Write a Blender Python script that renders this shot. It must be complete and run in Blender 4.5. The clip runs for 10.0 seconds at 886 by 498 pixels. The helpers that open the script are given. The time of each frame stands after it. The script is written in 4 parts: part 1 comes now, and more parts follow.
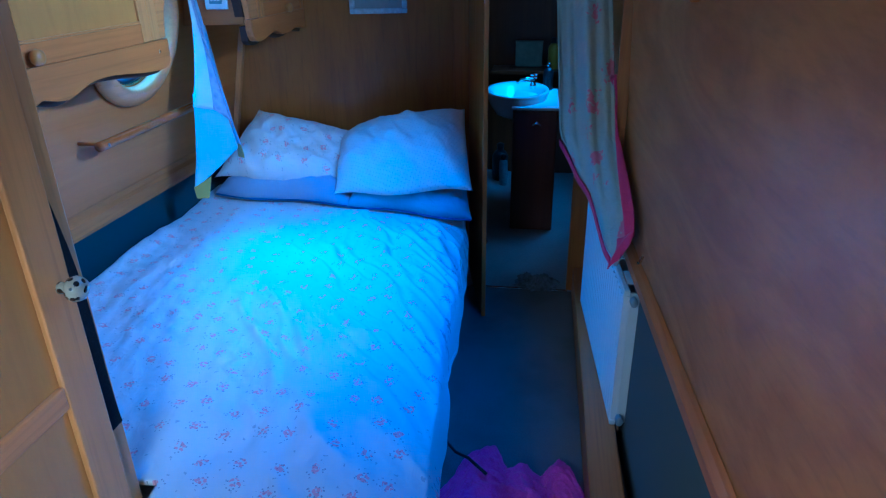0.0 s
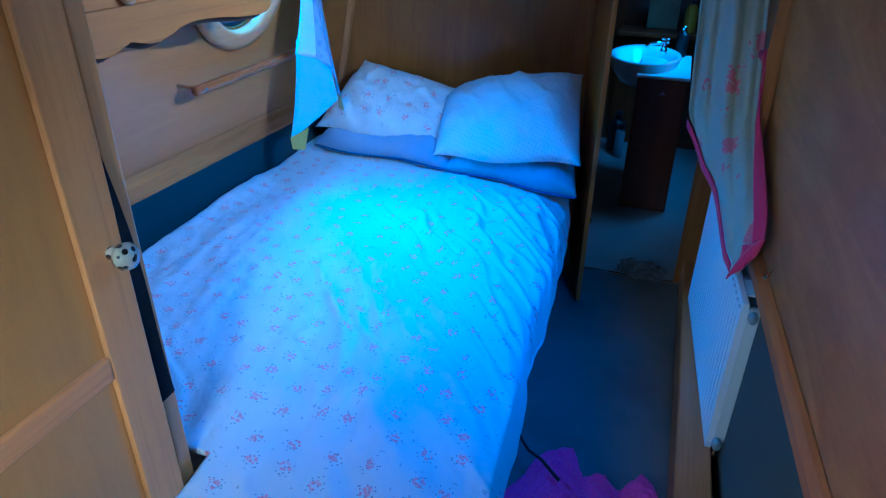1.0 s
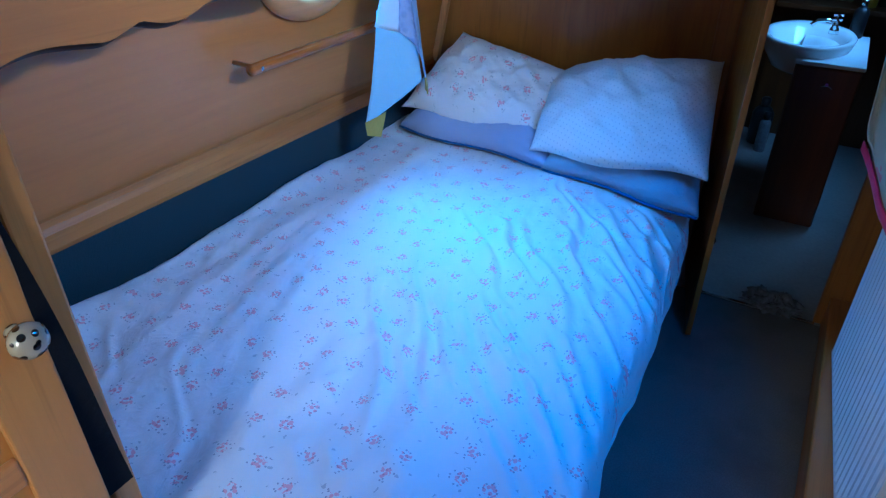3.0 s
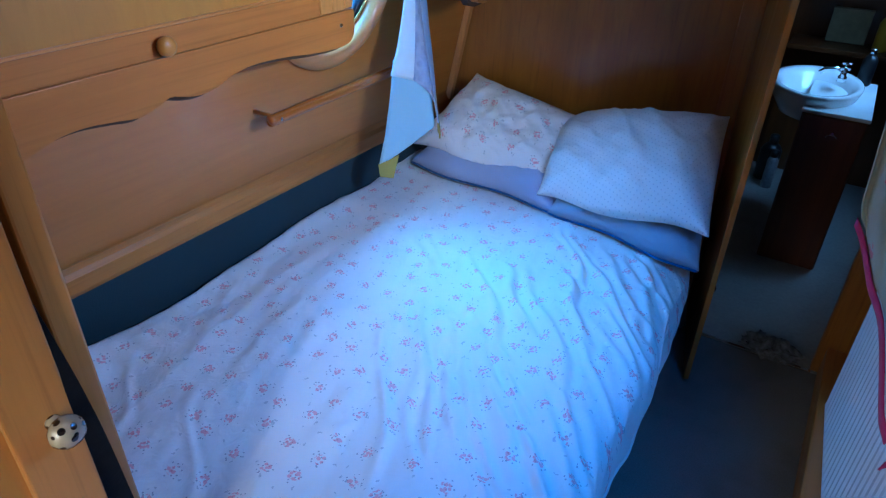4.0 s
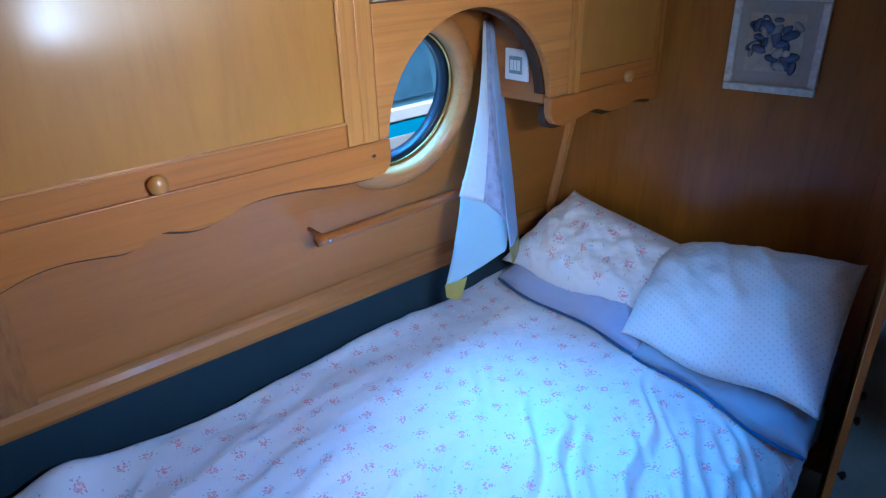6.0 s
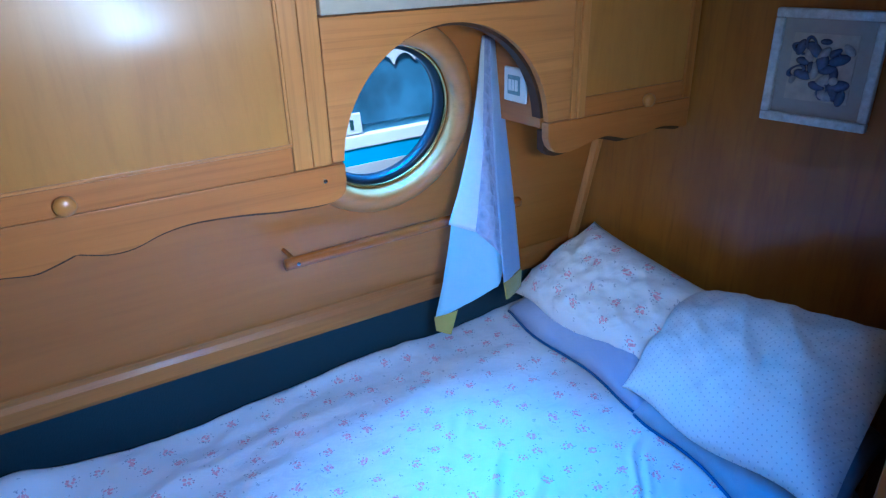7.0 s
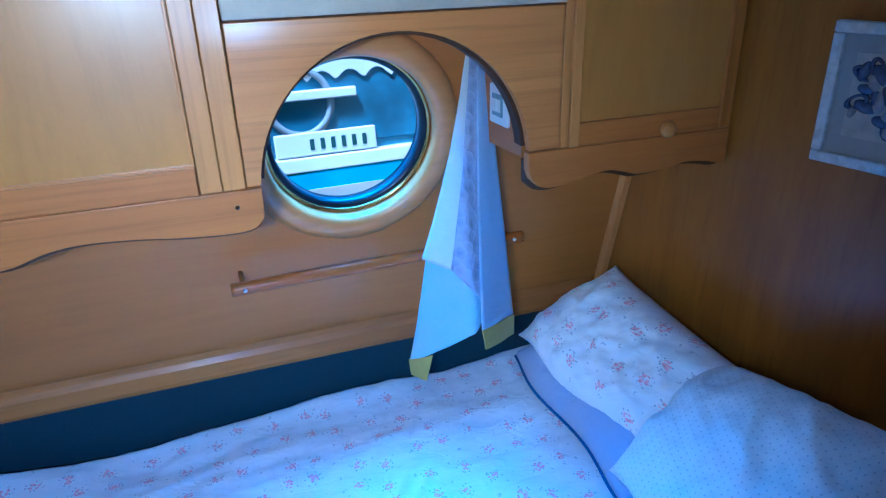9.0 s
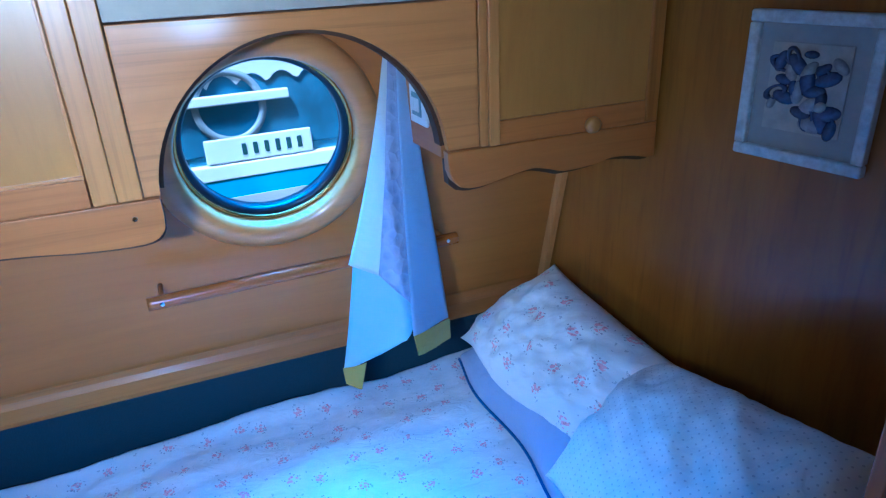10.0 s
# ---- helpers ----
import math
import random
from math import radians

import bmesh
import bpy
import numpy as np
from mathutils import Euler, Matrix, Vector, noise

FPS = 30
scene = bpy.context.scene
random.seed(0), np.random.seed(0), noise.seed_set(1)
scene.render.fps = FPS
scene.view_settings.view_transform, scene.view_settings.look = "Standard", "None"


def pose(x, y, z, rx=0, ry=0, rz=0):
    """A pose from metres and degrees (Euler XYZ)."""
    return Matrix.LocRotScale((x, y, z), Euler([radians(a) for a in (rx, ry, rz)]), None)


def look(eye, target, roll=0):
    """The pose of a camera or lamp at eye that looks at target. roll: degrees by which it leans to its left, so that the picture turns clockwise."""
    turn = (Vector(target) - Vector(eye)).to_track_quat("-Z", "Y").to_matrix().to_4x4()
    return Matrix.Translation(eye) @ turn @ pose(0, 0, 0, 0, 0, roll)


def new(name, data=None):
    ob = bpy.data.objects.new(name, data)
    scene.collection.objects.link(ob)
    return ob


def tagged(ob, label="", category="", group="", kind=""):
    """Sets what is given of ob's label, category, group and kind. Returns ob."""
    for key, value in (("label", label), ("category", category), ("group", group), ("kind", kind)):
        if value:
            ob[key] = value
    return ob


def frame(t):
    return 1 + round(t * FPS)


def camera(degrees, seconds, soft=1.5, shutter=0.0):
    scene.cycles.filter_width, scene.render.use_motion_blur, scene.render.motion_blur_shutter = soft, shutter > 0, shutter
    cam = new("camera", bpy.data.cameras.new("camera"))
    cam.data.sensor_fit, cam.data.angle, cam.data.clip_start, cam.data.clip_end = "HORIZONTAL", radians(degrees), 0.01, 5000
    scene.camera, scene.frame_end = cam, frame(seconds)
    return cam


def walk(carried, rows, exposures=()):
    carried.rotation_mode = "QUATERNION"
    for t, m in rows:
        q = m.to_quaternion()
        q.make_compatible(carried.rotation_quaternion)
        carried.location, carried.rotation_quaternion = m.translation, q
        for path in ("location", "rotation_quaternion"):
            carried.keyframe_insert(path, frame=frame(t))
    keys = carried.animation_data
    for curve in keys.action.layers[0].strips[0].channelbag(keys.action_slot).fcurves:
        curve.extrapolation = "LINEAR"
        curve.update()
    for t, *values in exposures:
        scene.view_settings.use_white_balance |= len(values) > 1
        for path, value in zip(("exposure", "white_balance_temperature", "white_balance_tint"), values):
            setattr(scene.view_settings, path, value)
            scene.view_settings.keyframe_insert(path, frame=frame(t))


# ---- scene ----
cam = camera(68.0, 10.0, soft=1.3)
# seconds, eye x y z, turn to the left, look up, roll
PATH = [
    (0, -0.1991, -0.1188, 1.4859, 8.763, -24.495, -0.948),
    (0.5, -0.2103, -0.0117, 1.4674, 13.441, -26.396, -0.053),
    (1, -0.2064, 0.0599, 1.4781, 18.730, -28.447, 0.650),
    (1.5, -0.2131, 0.2248, 1.4328, 25.668, -30.854, 0.153),
    (2, -0.2493, 0.3684, 1.4265, 31.108, -32.344, -0.620),
    (2.5, -0.2535, 0.4398, 1.4258, 30.335, -32.097, -0.686),
    (4, -0.2597, 0.4652, 1.6095, 31.089, -32.072, 1.396),
    (4.5, -0.2625, 0.5105, 1.6314, 33.512, -30.556, 0.937),
    (5, -0.2197, 0.5823, 1.6543, 39.225, -27.351, 0.032),
    (5.5, -0.1264, 0.7268, 1.6789, 44.147, -26.452, -1.505),
    (6, -0.1259, 0.8469, 1.6716, 48.354, -25.402, -1.664),
    (7.5, -0.0495, 1.2944, 1.6613, 60.429, -24.270, -1.541),
    (8, -0.0932, 1.3568, 1.6461, 62.871, -23.510, -1.235),
    (8.5, -0.0950, 1.4900, 1.6480, 66.300, -23.830, -1.250),
    (9, -0.0950, 1.6100, 1.6420, 68.608, -23.993, -1.671),
    (9.5, -0.0960, 1.6800, 1.6360, 68.905, -24.274, -2.216),
    (10, -0.0910, 1.7380, 1.6310, 66.634, -24.219, -2.693),
]
EXPOSURE = [(0.0, 1.35, 3250, -3), (1.5, 1.55, 3300, -6), (2.5, 1.40, 3850, 0), (4.0, 1.35, 4650, 6),
            (5.5, 1.6, 4950, 8), (7.5, 1.6, 4000, 3), (10.0, 1.7, 3800, 2)]
walk(cam, [(t, pose(x, y, z, 90 + pitch, 0, yaw) @ pose(0, 0, 0, 0, 0, roll)) for t, x, y, z, yaw, pitch, roll in PATH], EXPOSURE)

# ---- light ----
world = bpy.data.worlds.new("sky")
scene.world = world
world.use_nodes = True
wn = world.node_tree.nodes
sky = wn.new("ShaderNodeTexSky")
sky.sky_type = "NISHITA"
sky.sun_disc = False
sky.sun_elevation, sky.sun_rotation = radians(68), radians(150)
world.node_tree.links.new(sky.outputs["Color"], wn["Background"].inputs["Color"])
wn["Background"].inputs["Strength"].default_value = 0.15

sun = new("sun", bpy.data.lights.new("sun", "SUN"))
sun.data.energy, sun.data.angle, sun.data.color = 5.0, radians(10), (1.0, 0.97, 0.92)
sun.matrix_world = look((-0.7, -0.5, 8.2), (-2.1, 1.95, 1.2))


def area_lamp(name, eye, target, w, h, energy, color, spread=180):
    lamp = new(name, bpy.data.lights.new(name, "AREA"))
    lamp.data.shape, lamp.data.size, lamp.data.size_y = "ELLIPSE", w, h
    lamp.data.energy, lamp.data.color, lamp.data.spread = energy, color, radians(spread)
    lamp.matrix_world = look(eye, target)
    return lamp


# daylight in an assumed, unseen starboard window and in the wash room's window
area_lamp("window_daylight", (0.055, 1.36, 1.665), (-1.25, 1.62, 1.20), 0.14, 0.03, 1.45, (1.0, 0.93, 0.80), 92)
area_lamp("window_skylight", (0.055, 1.46, 1.60), (-0.92, 1.50, 0.55), 0.26, 0.22, 1.6, (0.03, 0.34, 1.0), 92)
# lamp added outside only to make the glint on the locker doors
area_lamp("abeam_glint_lamp", (4.4, 1.84, 1.03), (-1.2, 1.30, 1.49), 0.30, 0.22, 15.0, (0.80, 0.92, 1.0), 180)
area_lamp("sky_above_porthole", (-1.80, 1.955, 1.60), (-1.05, 1.90, 0.48), 0.54, 0.52, 4.6, (0.13, 0.47, 1.0), 105)
# added warm fill from the assumed doorway, for wardrobe and starboard side
area_lamp("doorway_fill_port", (-0.30, -0.93, 1.40), (-0.98, 0.40, 0.90), 0.4, 0.6, 0.75, (1.0, 0.82, 0.56), 40)
area_lamp("doorway_fill_starboard", (-0.82, -0.93, 1.40), (0.10, 0.55, 0.80), 0.4, 0.6, 0.85, (1.0, 0.80, 0.52), 60)
area_lamp("wash_room_daylight", (0.02, 3.72, 1.35), (-0.35, 3.75, 0.75), 0.5, 0.3, 0.65, (0.35, 0.66, 1.0), 90)


# ---- materials ----
def material(name, rough=0.5, metal=0.0, coat=0.0, color=(0.5, 0.5, 0.5)):
    m = bpy.data.materials.new(name)
    m.use_nodes = True
    b = m.node_tree.nodes["Principled BSDF"]
    b.inputs["Roughness"].default_value, b.inputs["Metallic"].default_value = rough, metal
    b.inputs["Coat Weight"].default_value, b.inputs["Coat Roughness"].default_value = coat, 0.17
    b.inputs["Base Color"].default_value = (*color, 1)
    return m, m.node_tree.nodes, m.node_tree.links, b


def coords(n, l, scale=(1, 1, 1), turn=(0, 0, 0)):
    tc, mp = n.new("ShaderNodeTexCoord"), n.new("ShaderNodeMapping")
    mp.inputs["Scale"].default_value = scale
    mp.inputs["Rotation"].default_value = [radians(a) for a in turn]
    l.new(tc.outputs["Object"], mp.inputs["Vector"])
    return mp.outputs["Vector"]


def noise_tex(n, l, vec, scale, detail=4, rough=0.55, distort=0.0):
    t = n.new("ShaderNodeTexNoise")
    t.inputs["Scale"].default_value, t.inputs["Detail"].default_value = scale, detail
    t.inputs["Roughness"].default_value, t.inputs["Distortion"].default_value = rough, distort
    l.new(vec, t.inputs["Vector"])
    return t.outputs["Fac"]


def ramp(n, l, fac, stops):
    r = n.new("ShaderNodeValToRGB")
    els = r.color_ramp.elements
    while len(els) < len(stops):
        els.new(0.5)
    for e, (p, c) in zip(els, stops):
        e.position, e.color = p, (*c, 1)
    l.new(fac, r.inputs["Fac"])
    return r.outputs["Color"]


def mix(n, l, fac, a, b, how="MIX"):
    m = n.new("ShaderNodeMix")
    m.data_type, m.blend_type = "RGBA", how
    for sock, v in ((m.inputs["Factor"], fac), (m.inputs[6], a), (m.inputs[7], b)):
        if isinstance(v, (int, float)):
            sock.default_value = v
        elif isinstance(v, tuple):
            sock.default_value = (*v, 1)
        else:
            l.new(v, sock)
    return m.outputs[2]


def math_node(n, l, op, a, b=0.0):
    m = n.new("ShaderNodeMath")
    m.operation = op
    for sock, v in ((m.inputs[0], a), (m.inputs[1], b)):
        if isinstance(v, (int, float)):
            sock.default_value = v
        else:
            l.new(v, sock)
    return m.outputs[0]


def bump(n, l, b, height, strength, distance=0.002):
    k = n.new("ShaderNodeBump")
    k.inputs["Strength"].default_value, k.inputs["Distance"].default_value = strength, distance
    l.new(height, k.inputs["Height"])
    l.new(k.outputs["Normal"], b.inputs["Normal"])


def wood(name, pale, dark, grain="y", rough=0.38, coat=0.35, fine=1.0, swirl=0.0, pore=0.3):
    """Varnished timber: long grain along one axis, broad cloudy figure, fine pores."""
    pale, dark = [tuple(a * k for a, k in zip(c, (1.03, 0.93, 0.48))) for c in (pale, dark)]
    m, n, l, b = material(name, rough, 0, coat)
    i = "xyz".index(grain)
    s1, s2 = [9.0] * 3, [70.0 * fine] * 3
    s1[i], s2[i] = 0.7 + 2.0 * swirl, 2.2 + 9.0 * swirl
    v0, v1, v2 = coords(n, l), coords(n, l, s1), coords(n, l, s2)
    broad = noise_tex(n, l, v0, 1.7, 3, 0.5, 0.6)
    figure = noise_tex(n, l, v1, 1.0 - 0.55 * swirl, 5, 0.6, 1.2 + 1.3 * swirl)
    pores = noise_tex(n, l, v2, 1.0, 3, 0.6)
    c1 = ramp(n, l, figure, [(0.30, tuple(d * 0.85 for d in dark)), (0.46, dark), (0.56, tuple((p + d) / 2 for p, d in zip(pale, dark))), (0.70, pale)])
    c2 = mix(n, l, 0.35, c1, ramp(n, l, broad, [(0.3, dark), (0.7, pale)]))
    c3 = mix(n, l, math_node(n, l, "MULTIPLY", ramp(n, l, pores, [(0.50, (0, 0, 0)), (0.72, (1, 1, 1))]), pore), c2,
             tuple(d * 0.6 for d in dark))
    l.new(c3, b.inputs["Base Color"])
    l.new(ramp(n, l, figure, [(0.2, (rough + 0.1,) * 3), (0.8, (rough - 0.06,) * 3)]), b.inputs["Roughness"])
    bump(n, l, b, pores, 0.10 + 0.2 * pore, 0.0008)
    return m


OAK_Y = wood("varnished_oak_along", (0.52, 0.215, 0.074), (0.40, 0.150, 0.046), "y", fine=1.4, pore=0.45)
OAK_Z = wood("varnished_oak_upright", (0.48, 0.21, 0.058), (0.33, 0.125, 0.032), "z", pore=0.6)
OAK_X = wood("varnished_oak_across", (0.46, 0.20, 0.058), (0.33, 0.125, 0.032), "x")
PLY_Y = wood("veneered_ply_along", (0.470, 0.190, 0.050), (0.410, 0.157, 0.040), "y", 0.42, 0.3, pore=0.14)
PLY_Z = wood("veneered_ply_upright", (0.48, 0.245, 0.080), (0.44, 0.212, 0.066), "z", 0.36, 0.5, 1.0, 0.6, 0.16)
BULK = wood("bulkhead_ply", (0.35, 0.146, 0.020), (0.265, 0.102, 0.011), "z", 0.40, 0.3, 1.0, 0.35, 0.5)
ASH = wood("pale_ash", (0.60, 0.30, 0.135), (0.51, 0.235, 0.095), "z", 0.36, 0.45, fine=1.4, pore=0.4)
ASH_Y = wood("pale_ash_along", (0.63, 0.300, 0.142), (0.53, 0.235, 0.100), "y", 0.36, 0.45, fine=1.6, pore=0.5)
MAHOG = wood("dark_red_veneer", (0.17, 0.050, 0.018), (0.10, 0.028, 0.010), "z", 0.35, 0.4)
WASHWALL = wood("wash_room_veneer", (0.15, 0.060, 0.024), (0.09, 0.034, 0.014), "z", 0.35, 0.4)
WALL_R = wood("cherry_panel", (0.48, 0.225, 0.058), (0.33, 0.132, 0.030), "y", 0.42, 0.15, 1.0, 1.0)
def add_knot(m, place, size):
    """One small orange knot in the veneer."""
    n, l, b = m.node_tree.nodes, m.node_tree.links, m.node_tree.nodes["Principled BSDF"]
    old = b.inputs["Base Color"].links[0].from_socket
    d = n.new("ShaderNodeVectorMath")
    d.operation = "DISTANCE"
    d.inputs[1].default_value = place
    l.new(coords(n, l), d.inputs[0])
    spot = ramp(n, l, d.outputs["Value"], [(size * 0.35, (1, 1, 1)), (size, (0, 0, 0))])
    l.new(mix(n, l, spot, old, (0.30, 0.105, 0.012)), b.inputs["Base Color"])


add_knot(WALL_R, (0.025, 0.636, 1.136), 0.016)
LEDGEWOOD = wood("satin_oak_ledge", (0.46, 0.20, 0.055), (0.34, 0.130, 0.032), "y", 0.55, 0.03, pore=0.5)
RAILWOOD = wood("orange_varnished_rail", (0.46, 0.17, 0.05), (0.34, 0.11, 0.03), "y", 0.25, 0.6)
LINER = wood("varnished_liner", (0.66, 0.35, 0.20), (0.56, 0.265, 0.140), "y", 0.28, 0.6)
# near-black wood for strips that imitate shade under pelmets and arch
PELMETSHADE = wood("shade_strip_wood", (0.075, 0.030, 0.012), (0.045, 0.018, 0.008), "y", 0.7, 0.0)
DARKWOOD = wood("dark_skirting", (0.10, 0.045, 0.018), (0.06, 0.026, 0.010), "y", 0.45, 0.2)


def carpet(name, a, b2, scale=220, rough=0.95, stain=0.5):
    m, n, l, b = material(name, rough)
    v = coords(n, l)
    fine, big = noise_tex(n, l, v, scale, 3, 0.7), noise_tex(n, l, v, 3.5, 4, 0.6)
    c = ramp(n, l, fine, [(0.3, a), (0.7, b2)])
    c = mix(n, l, math_node(n, l, "MULTIPLY", ramp(n, l, big, [(0.45, (0, 0, 0)), (0.7, (1, 1, 1))]), stain), c, tuple(x * 0.55 for x in a))
    l.new(c, b.inputs["Base Color"])
    b.inputs["Sheen Weight"].default_value = 0.1
    bump(n, l, b, fine, 0.6, 0.003)
    return m


FLOORING = carpet("worn_grey_carpet", (0.15, 0.145, 0.14), (0.24, 0.235, 0.23))
BATHFLOOR = carpet("pale_grey_vinyl", (0.32, 0.32, 0.32), (0.40, 0.40, 0.39), 60, 0.6, 0.3)
BLUEFELT = carpet("teal_blue_lining_carpet", (0.006, 0.021, 0.028), (0.012, 0.036, 0.047), 260, 0.95, 0.25)


def cloth(name, color, weave=700, rough=0.9, folds=0.35):
    m, n, l, b = material(name, rough)
    v = coords(n, l)
    w, big = noise_tex(n, l, v, weave, 2), noise_tex(n, l, v, 9, 4)
    c = mix(n, l, math_node(n, l, "MULTIPLY", big, folds * 0.5), color, tuple(x * 0.78 for x in color))
    l.new(c, b.inputs["Base Color"])
    b.inputs["Sheen Weight"].default_value = 0.15
    rumple = noise_tex(n, l, coords(n, l, (1.0, 0.55, 1.0), (0, 0, -35)), 26, 3, 0.5, 1.2)
    bump(n, l, b, math_node(n, l, "ADD", math_node(n, l, "MULTIPLY", w, 0.12), rumple), 0.55, 0.007)
    return m, n, l, b, c


def floral(name, base, turn=(0, 0, 0)):
    """White cotton with a small scattered print of pink sprigs and dark leaflets."""
    m, n, l, b, c = cloth(name, base)
    v = coords(n, l, turn=turn)

    def cells(scale, jitter, vec):
        t = n.new("ShaderNodeTexVoronoi")
        t.voronoi_dimensions = "2D"
        t.inputs["Scale"].default_value, t.inputs["Randomness"].default_value = scale, jitter
        l.new(vec, t.inputs["Vector"])
        return t.outputs["Distance"]
    warp = n.new("ShaderNodeVectorMath")
    warp.operation = "MULTIPLY_ADD"
    nt = n.new("ShaderNodeTexNoise")
    nt.inputs["Scale"].default_value = 90
    l.new(v, nt.inputs["Vector"])
    l.new(nt.outputs["Color"], warp.inputs[0])
    warp.inputs[1].default_value = (0.022, 0.022, 0)
    l.new(v, warp.inputs[2])
    vec = warp.outputs[0]
    sprig = math_node(n, l, "LESS_THAN", cells(12.5, 0.55, vec), 0.15)
    petal = math_node(n, l, "LESS_THAN", cells(115, 1.0, v), 0.46)
    near = math_node(n, l, "LESS_THAN", cells(12.5, 0.55, vec), 0.27)
    leaf = math_node(n, l, "MULTIPLY", near, math_node(n, l, "LESS_THAN", cells(85, 1.0, v), 0.17))
    small = math_node(n, l, "LESS_THAN", cells(19, 0.9, vec), 0.055)
    c = mix(n, l, math_node(n, l, "MULTIPLY", small, 0.45), c, (0.22, 0.25, 0.30))
    c = mix(n, l, math_node(n, l, "MULTIPLY", leaf, 0.6), c, (0.16, 0.17, 0.22))
    c = mix(n, l, math_node(n, l, "MULTIPLY", math_node(n, l, "MULTIPLY", sprig, petal), 0.62), c, (0.74, 0.20, 0.25))
    l.new(c, b.inputs["Base Color"])
    return m


def dotted(name, base):
    m, n, l, b, c = cloth(name, base)
    t = n.new("ShaderNodeTexVoronoi")
    t.voronoi_dimensions = "2D"
    t.inputs["Scale"].default_value, t.inputs["Randomness"].default_value = 70, 0.0
    l.new(coords(n, l, turn=(-42, 0, 20)), t.inputs["Vector"])
    d = math_node(n, l, "LESS_THAN", t.outputs["Distance"], 0.13)
    l.new(mix(n, l, math_node(n, l, "MULTIPLY", d, 0.42), c, (0.22, 0.25, 0.34)), b.inputs["Base Color"])
    return m


DUVET = floral("floral_cotton", (0.78, 0.77, 0.77))
PILLOW_FLORAL = floral("floral_pillow_cotton", (0.78, 0.77, 0.77), (-42, 0, 0))
PILLOW_DOT = dotted("dotted_cotton", (0.76, 0.76, 0.76))
PILLOW_BLUE = cloth("blue_grey_cotton", (0.30, 0.38, 0.50))[0]
PILLOW_LILAC = cloth("lilac_blue_cotton", (0.36, 0.42, 0.62))[0]
PIPING = cloth("navy_piping", (0.03, 0.10, 0.28))[0]
WHITECLOTH = cloth("white_curtain_cotton", (0.74, 0.78, 0.80))[0]


def let_light(m, share):
    """Thin cloth: part of the light comes through."""
    n, l = m.node_tree.nodes, m.node_tree.links
    b, out = n["Principled BSDF"], n["Material Output"]
    t, mx = n.new("ShaderNodeBsdfTranslucent"), n.new("ShaderNodeMixShader")
    t.inputs["Color"].default_value = (0.75, 0.80, 0.82, 1)
    mx.inputs["Fac"].default_value = share
    l.new(b.outputs[0], mx.inputs[1])
    l.new(t.outputs[0], mx.inputs[2])
    l.new(mx.outputs[0], out.inputs["Surface"])
    return m


# white raised and the other panels toned down to paint in light from behind
SHEER = let_light(cloth("thin_white_cotton", (0.90, 0.91, 0.90))[0], 0.45)
PALEBLUE = let_light(cloth("pale_blue_cotton", (0.46, 0.68, 0.82))[0], 0.3)
PALELILAC = let_light(cloth("pale_lilac_cotton", (0.42, 0.53, 0.76))[0], 0.3)
YELLOWCLOTH = cloth("mustard_hem", (0.36, 0.29, 0.06))[0]
PINKTOWEL = carpet("magenta_towelling", (0.74, 0.05, 0.32), (0.88, 0.10, 0.46), 160, 0.95, 0.15)
PINKCLOTH = cloth("magenta_lining", (0.52, 0.025, 0.11))[0]
BLACKCLOTH = cloth("black_gap_cloth", (0.008, 0.008, 0.010))[0]

for name, value in (("Sheen Weight", 0.0), ("Specular IOR Level", 0.15)):
    BLACKCLOTH.node_tree.nodes["Principled BSDF"].inputs[name].default_value = value


def lace():
    m, n, l, b, c = cloth("lilac_lace", (0.40, 0.44, 0.62))
    t = n.new("ShaderNodeTexVoronoi")
    t.inputs["Scale"].default_value = 38
    l.new(coords(n, l), t.inputs["Vector"])
    l.new(mix(n, l, ramp(n, l, t.outputs["Distance"], [(0.25, (1, 1, 1)), (0.5, (0, 0, 0))]), c, (0.32, 0.36, 0.54)), b.inputs["Base Color"])
    bump(n, l, b, t.outputs["Distance"], 1.0, 0.008)
    return m


def rose_curtain():
    m, n, l, b, c = cloth("sage_curtain_with_roses", (0.40, 0.40, 0.29))
    t = n.new("ShaderNodeTexVoronoi")
    t.inputs["Scale"].default_value, t.inputs["Randomness"].default_value = 9.5, 0.95
    l.new(coords(n, l, (1, 1.2, 0.7)), t.inputs["Vector"])
    big = math_node(n, l, "LESS_THAN", math_node(n, l, "ADD", t.outputs["Distance"], math_node(n, l, "MULTIPLY", noise_tex(n, l, coords(n, l), 34, 3, 0.6, 1.5), 0.75)), 0.61)
    l.new(mix(n, l, math_node(n, l, "MULTIPLY", big, 0.8), c, (0.52, 0.08, 0.13)), b.inputs["Base Color"])
    return m


LACE, ROSES = lace(), rose_curtain()


def plain(name, color, rough=0.4, metal=0.0, coat=0.0, mottling=0.12, scale=25):
    m, n, l, b = material(name, rough, metal, coat)
    f = noise_tex(n, l, coords(n, l), scale, 4)
    l.new(ramp(n, l, f, [(0.3, tuple(x * (1 - mottling) for x in color)), (0.7, color)]), b.inputs["Base Color"])
    return m


WHITEPAINT = plain("white_enamel", (0.78, 0.79, 0.80), 0.3, 0, 0.2, 0.05)
PORCELAIN = plain("white_porcelain", (0.82, 0.82, 0.82), 0.08, 0, 0.6, 0.03)
PLASTIC = plain("white_switch_plastic", (0.75, 0.76, 0.78), 0.3, 0, 0, 0.04)
GREYINSERT = plain("grey_switch_insert", (0.24, 0.36, 0.42), 0.35, 0, 0, 0.4, 160)
RUBBER = plain("black_rubber", (0.012, 0.014, 0.02), 0.35)
